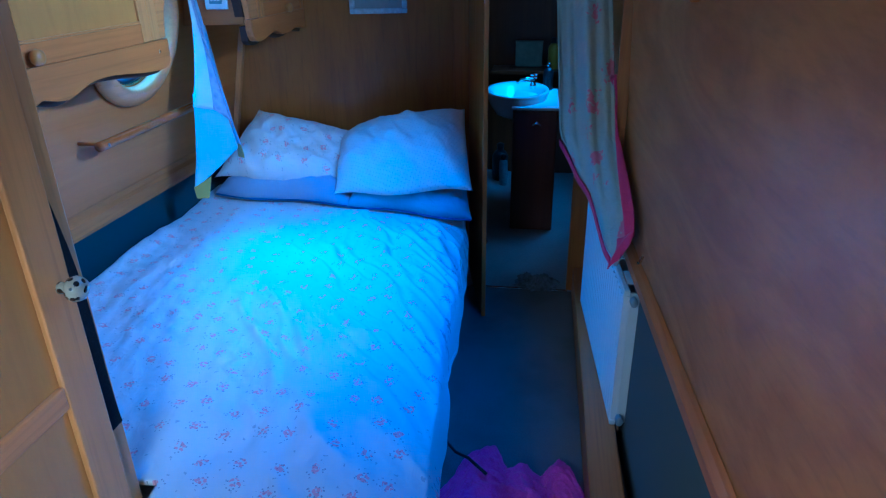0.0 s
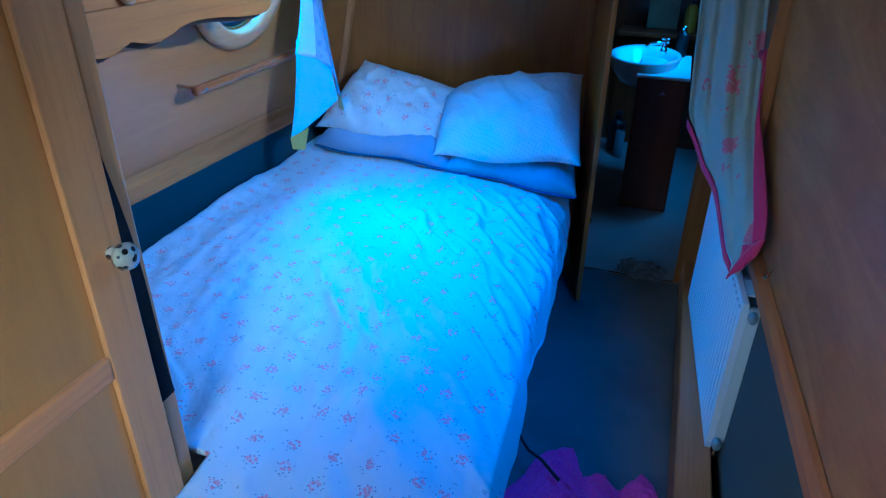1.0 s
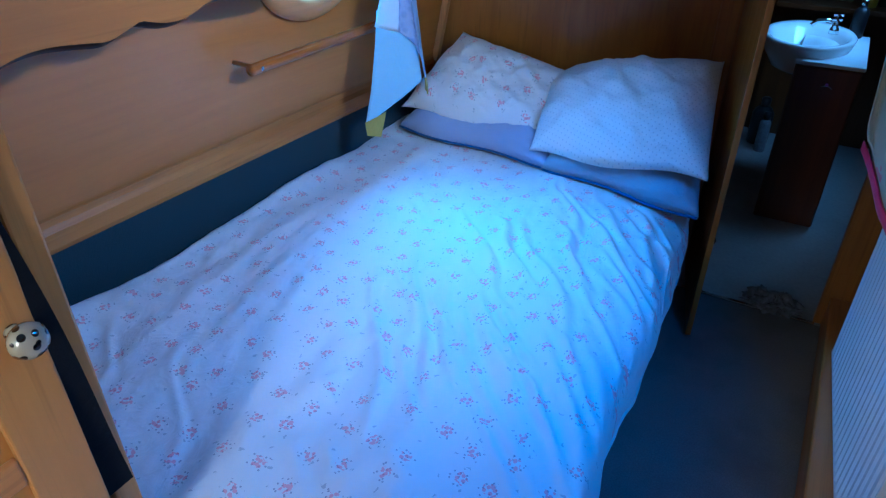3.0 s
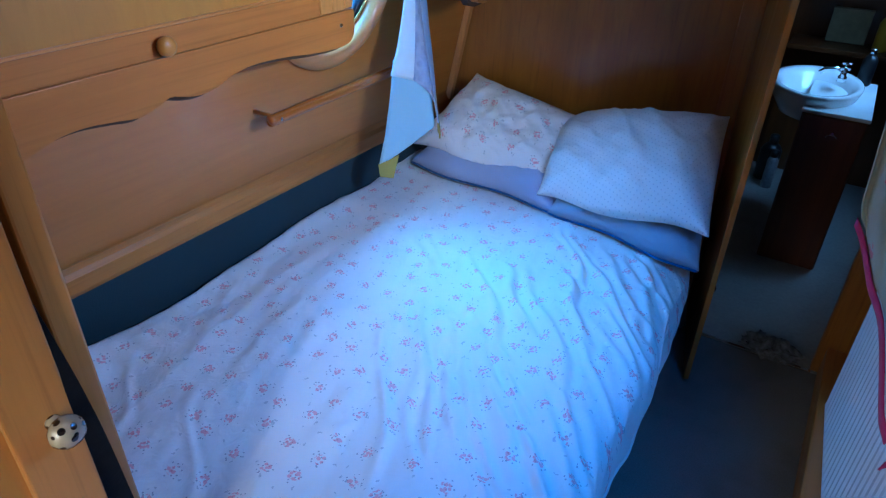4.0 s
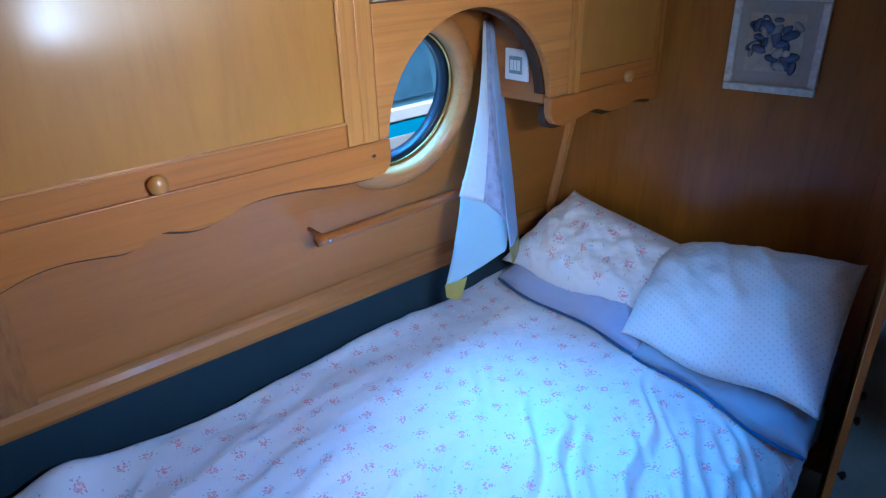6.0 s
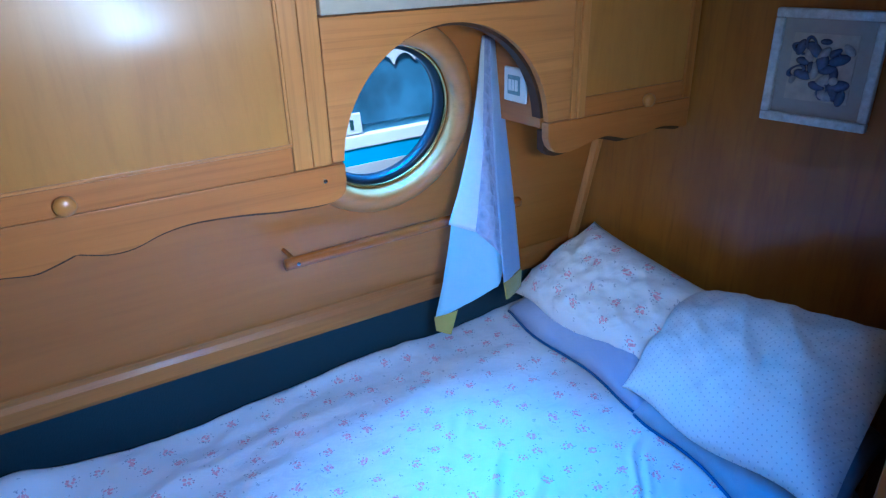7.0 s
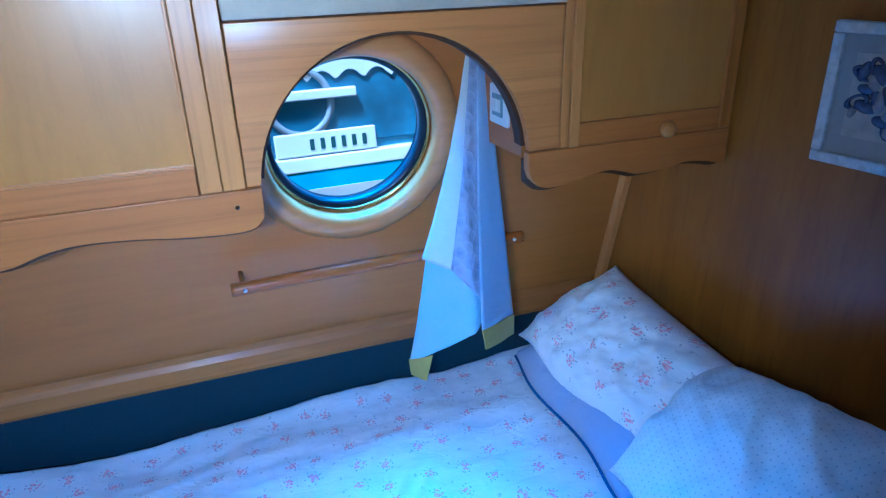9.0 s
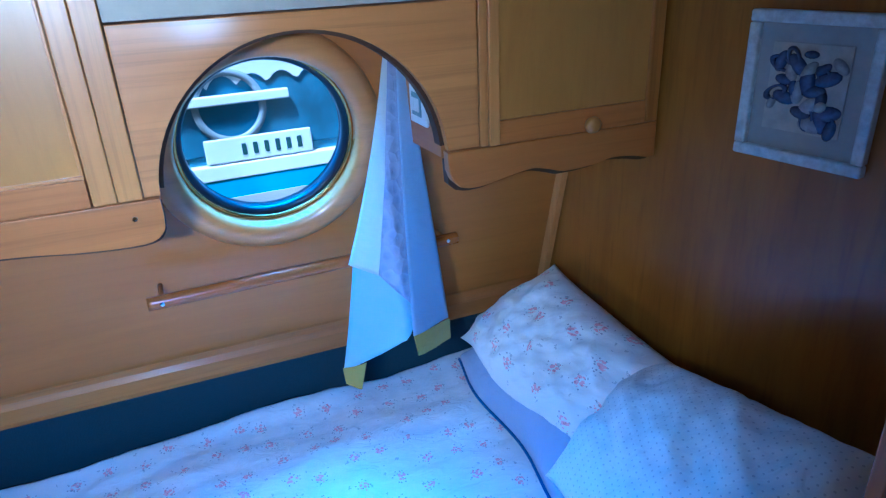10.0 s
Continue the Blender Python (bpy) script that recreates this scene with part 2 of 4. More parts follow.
BRASS = plain("brass", (0.75, 0.50, 0.18), 0.25, 1.0)
CHROME = plain("chrome", (0.78, 0.79, 0.80), 0.10, 1.0)
STEELBLUE = plain("grey_valve_plastic", (0.30, 0.34, 0.38), 0.4)
BLACKPLASTIC = plain("black_plastic", (0.012, 0.012, 0.014), 0.35)
KNOBWOOD = wood("knob_beech", (0.56, 0.29, 0.11), (0.44, 0.20, 0.07), "x", 0.3, 0.5)
DARKKNOB = plain("dark_brown_knob", (0.05, 0.022, 0.012), 0.3)
BEIGE = plain("beige_board", (0.52, 0.45, 0.34), 0.6)
PICMOUNT = plain("picture_mount_card", (0.36, 0.35, 0.33), 0.8, 0, 0, 0.1, 60)
PICFRAME = plain("limed_picture_frame", (0.66, 0.70, 0.72), 0.5, 0, 0, 0.35, 70)
PICGROUND = plain("picture_ground", (0.50, 0.47, 0.42), 0.7, 0, 0, 0.3, 40)
SHELLBLUE = plain("slate_blue_shell", (0.07, 0.11, 0.24), 0.25, 0, 0.4, 0.5, 90)
SHELLGREY = plain("pale_grey_shell", (0.36, 0.38, 0.42), 0.3, 0, 0.3, 0.4, 90)
CREAMBOX = plain("cream_card", (0.30, 0.27, 0.14), 0.6, 0, 0, 0.3, 30)
YELLOWPLASTIC = plain("yellow_plastic", (0.55, 0.38, 0.03), 0.35)
GREYRAG = plain("grey_rag", (0.26, 0.27, 0.28), 0.9, 0, 0, 0.6, 60)
HULLBLUE = plain("blue_hull_paint", (0.03, 0.40, 0.66), 0.3, 0, 0.3, 0.15, 8)
HULLWHITE = plain("white_hull_paint", (0.80, 0.82, 0.84), 0.35, 0, 0.2, 0.08, 8)
HULLGREY = plain("grey_green_hull_paint", (0.12, 0.28, 0.40), 0.35, 0, 0.2, 0.3, 5)
# the window's grey-blue reflection is painted into its base colour
DARKGLASS = plain("slate_window_reflection", (0.11, 0.26, 0.40), 0.15, 0, 0.6, 0.6, 6)
INK = plain("dark_green_lettering", (0.03, 0.08, 0.08), 0.5)
CEIL = plain("cream_ceiling_board", (0.62, 0.58, 0.50), 0.5, 0, 0, 0.06, 10)
SHADEBLACK = plain("black_shade_fill", (0.01, 0.01, 0.012), 0.6)


def glass():
    m, n, l, b = material("window_glass", 0.02)
    b.inputs["Transmission Weight"].default_value, b.inputs["IOR"].default_value = 1.0, 1.01
    drops = noise_tex(n, l, coords(n, l), 160, 2)
    bump(n, l, b, ramp(n, l, drops, [(0.68, (0, 0, 0)), (0.74, (1, 1, 1))]), 0.25, 0.001)
    return m


GLASS = glass()


def spotted():
    m, n, l, b = material("spotted_ceramic", 0.12, 0.0, 0.8)
    t = n.new("ShaderNodeTexVoronoi")
    t.inputs["Scale"].default_value = 95
    l.new(coords(n, l), t.inputs["Vector"])
    l.new(ramp(n, l, t.outputs["Distance"], [(0.40, (0.012, 0.010, 0.010)), (0.46, (0.42, 0.36, 0.25))]), b.inputs["Base Color"])
    return m


SPOTTED = spotted()


# ---- building helpers ----
def finish(bm, mat, name, smooth=False):
    me = bpy.data.meshes.new(name)
    bmesh.ops.recalc_face_normals(bm, faces=bm.faces)
    bm.to_mesh(me)
    bm.free()
    me.materials.append(mat)
    if smooth:
        for p in me.polygons:
            p.use_smooth = True
    return me


def part(name, bm, mat, parent=None, label="", smooth=False):
    ob = new(name, finish(bm, mat, name, smooth))
    ob.parent = parent
    if label:
        tagged(ob, label)
    return ob


def thing(name, label, category, loc=(0, 0, 0), turn=0, group="", kind=""):
    ob = new(name)
    ob.matrix_basis = pose(*loc, 0, 0, turn)
    ob.empty_display_size = 0.05
    return tagged(ob, label, category, group, kind)


def slab(x0, x1, y0, y1, z0, z1, bevel=0.0, segs=2, bm=None):
    bm = bm or bmesh.new()
    made = bmesh.ops.create_cube(bm, size=1.0)["verts"]
    for v in made:
        v.co = Vector(((x0 + x1) / 2 + v.co.x * (x1 - x0), (y0 + y1) / 2 + v.co.y * (y1 - y0), (z0 + z1) / 2 + v.co.z * (z1 - z0)))
    if bevel:
        edges = {e for v in made for e in v.link_edges}
        bmesh.ops.bevel(bm, geom=list(edges), offset=bevel, segments=segs, affect="EDGES", profile=0.5)
    return bm


def prism(outline, axis, a, b, bevel=0.0):
    """A flat outline pushed along one axis from a to b. For x the outline is (y, z), for y (x, z), for z (x, y)."""
    bm = bmesh.new()

    def at(u, v, w):
        return {"x": (w, u, v), "y": (u, w, v), "z": (u, v, w)}[axis]
    lo = [bm.verts.new(at(u, v, a)) for u, v in outline]
    hi = [bm.verts.new(at(u, v, b)) for u, v in outline]
    n = len(outline)
    f0, f1 = bm.faces.new(lo), bm.faces.new(hi)
    for i in range(n):
        bm.faces.new((lo[i], lo[(i + 1) % n], hi[(i + 1) % n], hi[i]))
    if bevel:
        bmesh.ops.bevel(bm, geom=list(f1.edges) + list(f0.edges), offset=bevel, segments=2, affect="EDGES", profile=0.5)
    return bm


def lathe(profile, segs=32, axis="z", centre=(0, 0, 0), bm=None, closed=False):
    """Turns (radius, height) pairs about an axis."""
    bm = bm or bmesh.new()
    rings = []
    for r, h in profile:
        ring = []
        for i in range(segs):
            a = 2 * math.pi * i / segs
            u, v = r * math.cos(a), r * math.sin(a)
            p = {"z": (u, v, h), "x": (h, u, v), "y": (u, h, v)}[axis]
            ring.append(bm.verts.new(Vector(p) + Vector(centre)))
        rings.append(ring)
    pairs = list(zip(rings, rings[1:])) + ([(rings[-1], rings[0])] if closed else [])
    for r0, r1 in pairs:
        for i in range(segs):
            bm.faces.new((r0[i], r0[(i + 1) % segs], r1[(i + 1) % segs], r1[i]))
    if not closed:
        for ring in (rings[0], rings[-1]):
            if profile[rings.index(ring)][0] > 1e-5:
                bm.faces.new(ring)
    bmesh.ops.remove_doubles(bm, verts=bm.verts, dist=1e-6)
    return bm


def tube(points, radius, segs=10, bm=None):
    bm = bm or bmesh.new()
    pts = [Vector(p) for p in points]
    rings = []
    for i, p in enumerate(pts):
        d = (pts[min(i + 1, len(pts) - 1)] - pts[max(i - 1, 0)]).normalized()
        side = d.cross(Vector((0, 0, 1)) if abs(d.z) < 0.9 else Vector((0, 1, 0))).normalized()
        up = side.cross(d)
        rings.append([bm.verts.new(p + radius * (math.cos(a) * side + math.sin(a) * up)) for a in (2 * math.pi * k / segs for k in range(segs))])
    for r0, r1 in zip(rings, rings[1:]):
        for k in range(segs):
            bm.faces.new((r0[k], r0[(k + 1) % segs], r1[(k + 1) % segs], r1[k]))
    bm.faces.new(rings[0])
    bm.faces.new(rings[-1])
    return bm


def sheet(fn, nu, nv, thick=0.0, keep=None):
    """A surface fn(u, v) over 0..1, given thickness along its normals."""
    bm = bmesh.new()
    grid = [[bm.verts.new(fn(i / nu, j / nv)) for j in range(nv + 1)] for i in range(nu + 1)]
    for i in range(nu):
        for j in range(nv):
            if keep is None or keep((i + 0.5) / nu, (j + 0.5) / nv):
                bm.faces.new((grid[i][j], grid[i + 1][j], grid[i + 1][j + 1], grid[i][j + 1]))
    loose = [v for v in bm.verts if not v.link_faces]
    bmesh.ops.delete(bm, geom=loose, context="VERTS")
    if thick:
        bmesh.ops.recalc_face_normals(bm, faces=bm.faces)
        bmesh.ops.solidify(bm, geom=list(bm.faces), thickness=thick)
    return bm


def fbm(x, y, z=0.0, octaves=3):
    return noise.fractal(Vector((x, y, z)), 0.6, 2.1, octaves)


def structure(name, bm, mat, label, category):
    return tagged(part(name, bm, mat), label, category, kind="structure")


# ---- the cabin's shell ----
LEAN, LEAN_R = 0.20, 0.05   # how far the sides lean in for each metre of height
TAPER, TAPER_R = 0.04, 0.05  # how far the sides draw in for each metre forward
LX, LZ = -1.665, 0.655  # port side at the ledge
RX, RZ = 0.12, 0.64     # starboard side at the trim
BULK_Y, SKEW = 2.74, 0.17  # the bulkhead at the port side, and its skew across the boat
PORT_Y, PORT_Z = 1.957, 1.272


def left_x(z, y=1.8):
    return LX + LEAN * (z - LZ) + TAPER * (y - 1.8)


def right_x(z, y=1.2):
    return RX - LEAN_R * (z - RZ) - TAPER_R * (y - 1.2)


def bulk_y(x):
    return BULK_Y + SKEW * (x + 1.53)


def port_taper(bm):
    for v in bm.verts:
        v.co.x += TAPER * (v.co.y - 1.8)
    return bm


def starboard_taper(bm):
    for v in bm.verts:
        v.co.x -= TAPER_R * (v.co.y - 1.2)
    return bm


def skewed(bm):
    for v in bm.verts:
        v.co.y += SKEW * (v.co.x + 1.53)
    return bm


structure("floor", slab(-1.9, 0.30, -1.2, 2.687, -0.06, 0.0), FLOORING, "worn grey carpet on the cabin floor", "floor")
structure("floor_wash_room", slab(-1.9, 0.4, 2.692, 4.9, -0.06, -0.002), BATHFLOOR, "pale grey floor of the wash room", "floor")
structure("trim_threshold", slab(-0.50, -0.04, 2.682, 2.699, -0.01, 0.006, 0.002), CHROME, "thin metal carpet strip at the wash room", "trim")
# unseen; widened to starboard so that it keeps the sun off the window
structure("ceiling", slab(-1.60, 0.28, -1.3, 4.9, 1.95, 2.0), CEIL, "cream painted cabin ceiling boards", "ceiling")


def side_with_hole(sign, y0, y1, z0, z1, hy, hz, hr, thick, rect=None):
    """A leaning cabin side with a round or four-sided opening cut through it."""
    bm = bmesh.new()
    fx = left_x if sign < 0 else right_x
    n = 48
    if rect:
        ry0, ry1, rz0, rz1 = rect
        inner = []
        for i in range(n):
            a = 2 * math.pi * i / n
            c, s = math.cos(a), math.sin(a)
            k = 1 / max(abs(c), abs(s))
            inner.append(((ry0 + ry1) / 2 + c * k * (ry1 - ry0) / 2, (rz0 + rz1) / 2 + s * k * (rz1 - rz0) / 2))
        hy, hz = (ry0 + ry1) / 2, (rz0 + rz1) / 2
    else:
        inner = [(hy + hr * math.cos(2 * math.pi * i / n), hz + hr * math.sin(2 * math.pi * i / n)) for i in range(n)]
    outer = []
    for i in range(n):
        a = 2 * math.pi * i / n
        c, s = math.cos(a), math.sin(a)
        k = min((y1 - hy) / c if c > 1e-6 else 1e9, (y0 - hy) / c if c < -1e-6 else 1e9, (z1 - hz) / s if s > 1e-6 else 1e9, (z0 - hz) / s if s < -1e-6 else 1e9)
        outer.append((hy + k * c, hz + k * s))
    corners = [(y0, z0), (y1, z0), (y1, z1), (y0, z1)]
    for cy, cz in corners:
        i = min(range(n), key=lambda q: (outer[q][0] - cy) ** 2 + (outer[q][1] - cz) ** 2)
        outer[i] = (cy, cz)
    rings = []
    for off in (0.0, sign * thick):
        rings.append([[bm.verts.new((fx(z, y) + off, y, z)) for y, z in loop] for loop in (inner, outer)])
    for (inn, out), _ in zip(rings, (0, 1)):
        for i in range(n):
            j = (i + 1) % n
            bm.faces.new((inn[i], inn[j], out[j], out[i]))
    for k in (0, 1):
        for i in range(n):
            j = (i + 1) % n
            bm.faces.new((rings[0][k][i], rings[0][k][j], rings[1][k][j], rings[1][k][i]))
    return bm


structure("wall_port", side_with_hole(-1, -1.2, 2.76, LZ, 1.95, PORT_Y, PORT_Z, 0.200, 0.05), PLY_Y,
          "honey veneered cabin side with a porthole", "wall")
structure("wall_port_lining", port_taper(slab(LX - 0.05, LX, -1.2, 2.76, 0.0, LZ - 0.004)), BLUEFELT, "dark teal carpet lining below the ledge", "wall")
# assumed opening for the window lamps, kept above the view
WIN = (1.26, 1.90, 1.405, 1.80)
structure("wall_starboard", side_with_hole(1, -1.2, 2.70, RZ, 1.95, 0, 0, 0, 0.05, WIN), WALL_R,
          "glossy cherry veneered cabin side with a window", "wall")
structure("wall_starboard_lining", starboard_taper(slab(RX, RX + 0.05, -1.2, 2.70, 0.0, RZ - 0.004)), BLUEFELT, "teal blue carpet lining below the trim", "wall")
bm = prism([(LX - 0.03, 0.0), (-0.56, 0.0), (-0.56, 1.95), (left_x(1.95) - 0.03, 1.95), (LX - 0.03, LZ)], "y", BULK_Y, BULK_Y + 0.03)
skewed(bm)
structure("wall_bulkhead", bm, BULK, "honey brown veneered bulkhead behind the pillows", "wall")
structure("trim_bulkhead_post", skewed(slab(-0.60, -0.53, BULK_Y - 0.022, BULK_Y + 0.045, 0, 1.95, 0.004)), OAK_Z, "upright oak post at the bulkhead's end", "trim")

# ledge, corner strip, skirting and trim
prof = [(LX - 0.004, LZ - 0.003), (LX + 0.024, LZ - 0.003), (LX + 0.029, LZ + 0.010), (LX + 0.028, LZ + 0.046), (LX + 0.020, LZ + 0.060),
        (LX + 0.0175, LZ + 0.076), (left_x(LZ + 0.084) + 0.003, LZ + 0.084)]
structure("trim_ledge_port", port_taper(prism(prof, "y", 0.80, BULK_Y - 0.02)), LEDGEWOOD, "moulded oak ledge along the cabin side", "trim")
bm = bmesh.new()
w = [bm.verts.new((left_x(z, 2.72) + dx, bulk_y(left_x(z, 2.72)) - dy, z)) for z in (0.70, 1.93) for dx, dy in ((0.002, 0.002), (0.026, 0.002), (0.022, 0.018), (0.002, 0.024))]
for i in range(4):
    bm.faces.new((w[i], w[(i + 1) % 4], w[4 + (i + 1) % 4], w[4 + i]))
bm.faces.new(w[:4])
bm.faces.new(w[4:])
structure("trim_corner", bm, ASH, "pale corner bead between side and bulkhead", "trim")
prof = [(RX + 0.004, RZ - 0.02), (RX - 0.020, RZ - 0.016), (RX - 0.028, RZ), (RX - 0.026, RZ + 0.022), (RX - 0.014, RZ + 0.034), (right_x(RZ + 0.04) - 0.002, RZ + 0.04)]
structure("trim_ledge_starboard", starboard_taper(prism(prof, "y", -1.2, 2.69)), OAK_Y, "rounded oak trim along the starboard side", "trim")
structure("baseboard_pipe_box", slab(-0.02, 0.075, -1.2, 2.695, 0.0, 0.125, 0.006), OAK_Y, "low oak pipe boxing along the floor", "baseboard")
structure("trim_wash_room_post", slab(-0.045, RX + 0.04, 2.70, 2.745, 0.0, 1.95, 0.005), OAK_Z, "oak post beside the wash room opening", "trim")

structure("trim_curtain_batten", starboard_taper(slab(right_x(1.3) - 0.028, right_x(1.3) + 0.012, 1.950, 1.978, 0.685, 1.93, 0.003)), OAK_Z, "upright oak batten beside the sage curtain", "trim")

# unseen closing walls behind the camera, with an assumed doorway, and the wash room
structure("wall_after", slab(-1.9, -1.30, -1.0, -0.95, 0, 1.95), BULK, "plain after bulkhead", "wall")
structure("wall_after_right", slab(0.05, 0.3, -1.0, -0.95, 0, 1.95), BULK, "plain after bulkhead beside the assumed doorway", "wall")
structure("wall_after_back", slab(-1.9, 0.3, -1.3, -1.25, 0, 1.95), CEIL, "plain cream wall of the after cabin", "wall")
structure("wall_wash_room_back", slab(-1.9, 0.4, 4.55, 4.6, 0, 1.95), WASHWALL, "brown panelled back wall of the wash room", "wall")
structure("wall_wash_room_port", slab(-1.25, -1.2, 2.86, 4.55, 0, 1.95), WASHWALL, "brown panelled side wall of the wash room", "wall")
bm = slab(0.09, 0.14, 2.75, 4.55, 0, 0.98)
slab(0.09, 0.14, 2.75, 4.55, 1.62, 1.95, bm=bm)
slab(0.09, 0.14, 2.75, 3.30, 0.985, 1.615, bm=bm)
slab(0.09, 0.14, 4.12, 4.55, 0.985, 1.615, bm=bm)
structure("wall_wash_room_starboard", bm, WASHWALL, "wash room side with a daylight window", "wall")

w1 = thing("window_1", "white framed wash room window", "window", (0.085, 3.7, 1.3), kind="structure")
for a, b, c, d in ((-0.42, 0.42, -0.34, -0.29), (-0.42, 0.42, 0.29, 0.34), (-0.42, -0.37, -0.288, 0.288), (0.37, 0.42, -0.288, 0.288)):
    part("window_frame", slab(-0.03, 0.03, a, b, c, d, 0.005), HULLWHITE, w1)
pane = part("pane", slab(0.0, 0.004, -0.37, 0.37, -0.29, 0.29), GLASS, w1)
pane.visible_shadow = False
w2 = thing("window_2", "oak framed starboard window, assumed out of view", "window", (0, 0, 0), kind="structure")
for y0, y1, z0, z1 in ((1.22, 1.94, 1.390, 1.404), (1.22, 1.94, 1.801, 1.83), (1.22, 1.259, 1.406, 1.80), (1.901, 1.94, 1.406, 1.80)):
    zc = (z0 + z1) / 2
    part("window_frame", starboard_taper(slab(right_x(zc) - 0.02, right_x(zc) - 0.002, y0, y1, z0, z1, 0.004)), OAK_Y, w2)

# ---- porthole ----
ph = thing("porthole", "round porthole with a wooden liner and black rubber seal", "porthole", (left_x(PORT_Z, PORT_Y), PORT_Y, PORT_Z), kind="structure")
ph.scale = (0.95, 0.95, 0.95)
tilt = pose(0, 0, 0, 0, math.degrees(math.atan(LEAN)), 0)


def tilted(bm):
    bmesh.ops.transform(bm, matrix=tilt, verts=bm.verts)
    return bm


part("liner", tilted(lathe([(0.206, -0.045), (0.206, 0.030), (0.213, 0.040), (0.228, 0.044), (0.248, 0.040), (0.266, 0.028), (0.272, 0.012), (0.272, 0.002), (0.23, 0.002), (0.23, -0.045)], 72, "x", closed=True)), LINER, ph,
     "turned pale wooden ring", True)
part("seal", tilted(lathe([(0.184, -0.050), (0.184, -0.020), (0.190, -0.012), (0.2055, -0.012), (0.2055, -0.050)], 72, "x", closed=True)), RUBBER, ph, "black rubber seal", True)
part("bead", tilted(lathe([(0.1965, -0.0115), (0.1965, -0.002), (0.2055, 0.000), (0.2055, -0.0115)], 72, "x", closed=True)), BRASS, ph, "thin brass bead", True)
pane = part("pane", tilted(lathe([(0.1, -0.040), (0.186, -0.040), (0.186, -0.036), (0.1, -0.036), (0.0001, -0.036)], 72, "x")), GLASS, ph, "rain spotted glass")
pane.visible_shadow = False

# ---- grab rail ----
rail = thing("grab_rail", "round pale wooden grab rail fixed to the cabin side", "rail", (-1.520, 1.645, 0.957), 0.0)
part("bar", tube([(0, 0.0, 0), (0, 0.01, 0), (0, 0.74, -0.002), (0, 0.75, -0.002)], 0.0155, 16), RAILWOOD, rail, smooth=True)
for y in (0.03, 0.72):
    part("bracket", lathe([(0.006, -0.088), (0.006, 0.0)], 14, "x", (0, y, 0)), OAK_X, rail, smooth=True)
    part("screw", lathe([(0.0001, 0.016), (0.005, 0.0155), (0.006, 0.0135)], 12, "x", (0, y, 0)), CHROME, rail)


# ---- overhead lockers ----
def scallop(points, steps=6):
    """A smooth run through the turning points of a pelmet's lower edge, as (y, z)."""
    out = []
    for i in range(len(points) - 1):
        p = [points[max(0, min(len(points) - 1, i + k))] for k in (-1, 0, 1, 2)]
        for j in range(steps):
            t = j / steps
            out.append(tuple(0.5 * (2 * b + (c - a) * t + (2 * a - 5 * b + 4 * c - d) * t * t + (3 * b - a - 3 * c + d) * t ** 3) for a, b, c, d in zip(*p)))
    return out + [points[-1]]


def knob(parent, y, z, x):
    part("knob", lathe([(0.0001, 0.027), (0.010, 0.0265), (0.0165, 0.022), (0.0185, 0.014), (0.015, 0.006), (0.009, 0.002), (0.009, 0.0)], 24, "x", (x, y, z)), KNOBWOOD, parent, "turned beech knob", True)


FRONT, TURN = -1.2707, -2.33   # the lockers' common front


def front_x(y):
    return FRONT + 0.0406 * (y - 2.0)


lk = thing("overhead_locker", "honey oak overhead locker with a scalloped pelmet", "locker", (front_x(0.90), 0.90, 1.18), TURN, group="overhead lockers")
part("carcase", slab(-0.32, -0.022, -0.110, 0.795, 0.075, 0.76), PLY_Y, lk)
part("door_panel", slab(-0.020, -0.005, -0.110, 0.7174, 0.1356, 0.76), PLY_Z, lk, "pale veneered door panel")
part("panel_bead", slab(-0.0048, 0.0025, 0.7112, 0.7168, 0.142, 0.76, 0.0015), ASH, lk, "pale bead round the panel")
part("panel_bead", slab(-0.0048, 0.0025, -0.110, 0.7168, 0.1360, 0.1415, 0.0015), ASH_Y, lk, "pale bead round the panel")
part("bottom_rail", slab(-0.020, 0.0, -0.110, 0.715, 0.0853, 0.135, 0.0015), OAK_Y, lk)
part("stile", slab(-0.020, 0.0, 0.718, 0.7554, 0.086, 0.76, 0.002), ASH, lk)
part("stile", slab(-0.020, 0.0, 0.7565, 0.796, 0.086, 0.76, 0.002), ASH, lk)
# pelmet below the door: waves that meet in points, then a long tongue that ends round
low = scallop([(-0.110, -0.045), (-0.02, -0.030), (0.03, -0.014), (0.085, 0.002), (0.135, 0.006), (0.19, 0.000), (0.235, -0.006), (0.27, 0.002), (0.306, 0.014)])
low += scallop([(0.306, 0.014), (0.355, 0.001), (0.40, 0.002), (0.455, 0.019), (0.515, 0.026), (0.60, 0.021), (0.68, 0.011), (0.76, 0.006), (0.80, 0.010), (0.818, 0.026), (0.822, 0.048), (0.822, 0.085)])[1:]
part("pelmet", prism(low + [(-0.110, 0.085)], "x", -0.024, 0.004, 0.002), OAK_Y, lk, "scalloped oak pelmet")
# added dark strip behind the edge imitates the pelmet's shadow
part("lip_shade", prism([(y, z - 0.014) for y, z in low[:-1]] + [(0.812, 0.06), (-0.110, 0.06)], "x", -0.050, -0.0245), PELMETSHADE, lk, "dark strip standing in for the pelmet's shadow")
knob(lk, 0.309, 0.106, 0.0)
part("screw_plug", lathe([(0.0001, 0.006), (0.004, 0.0055), (0.005, 0.004)], 12, "x", (0, 0.776, 0.055)), CHROME, lk)

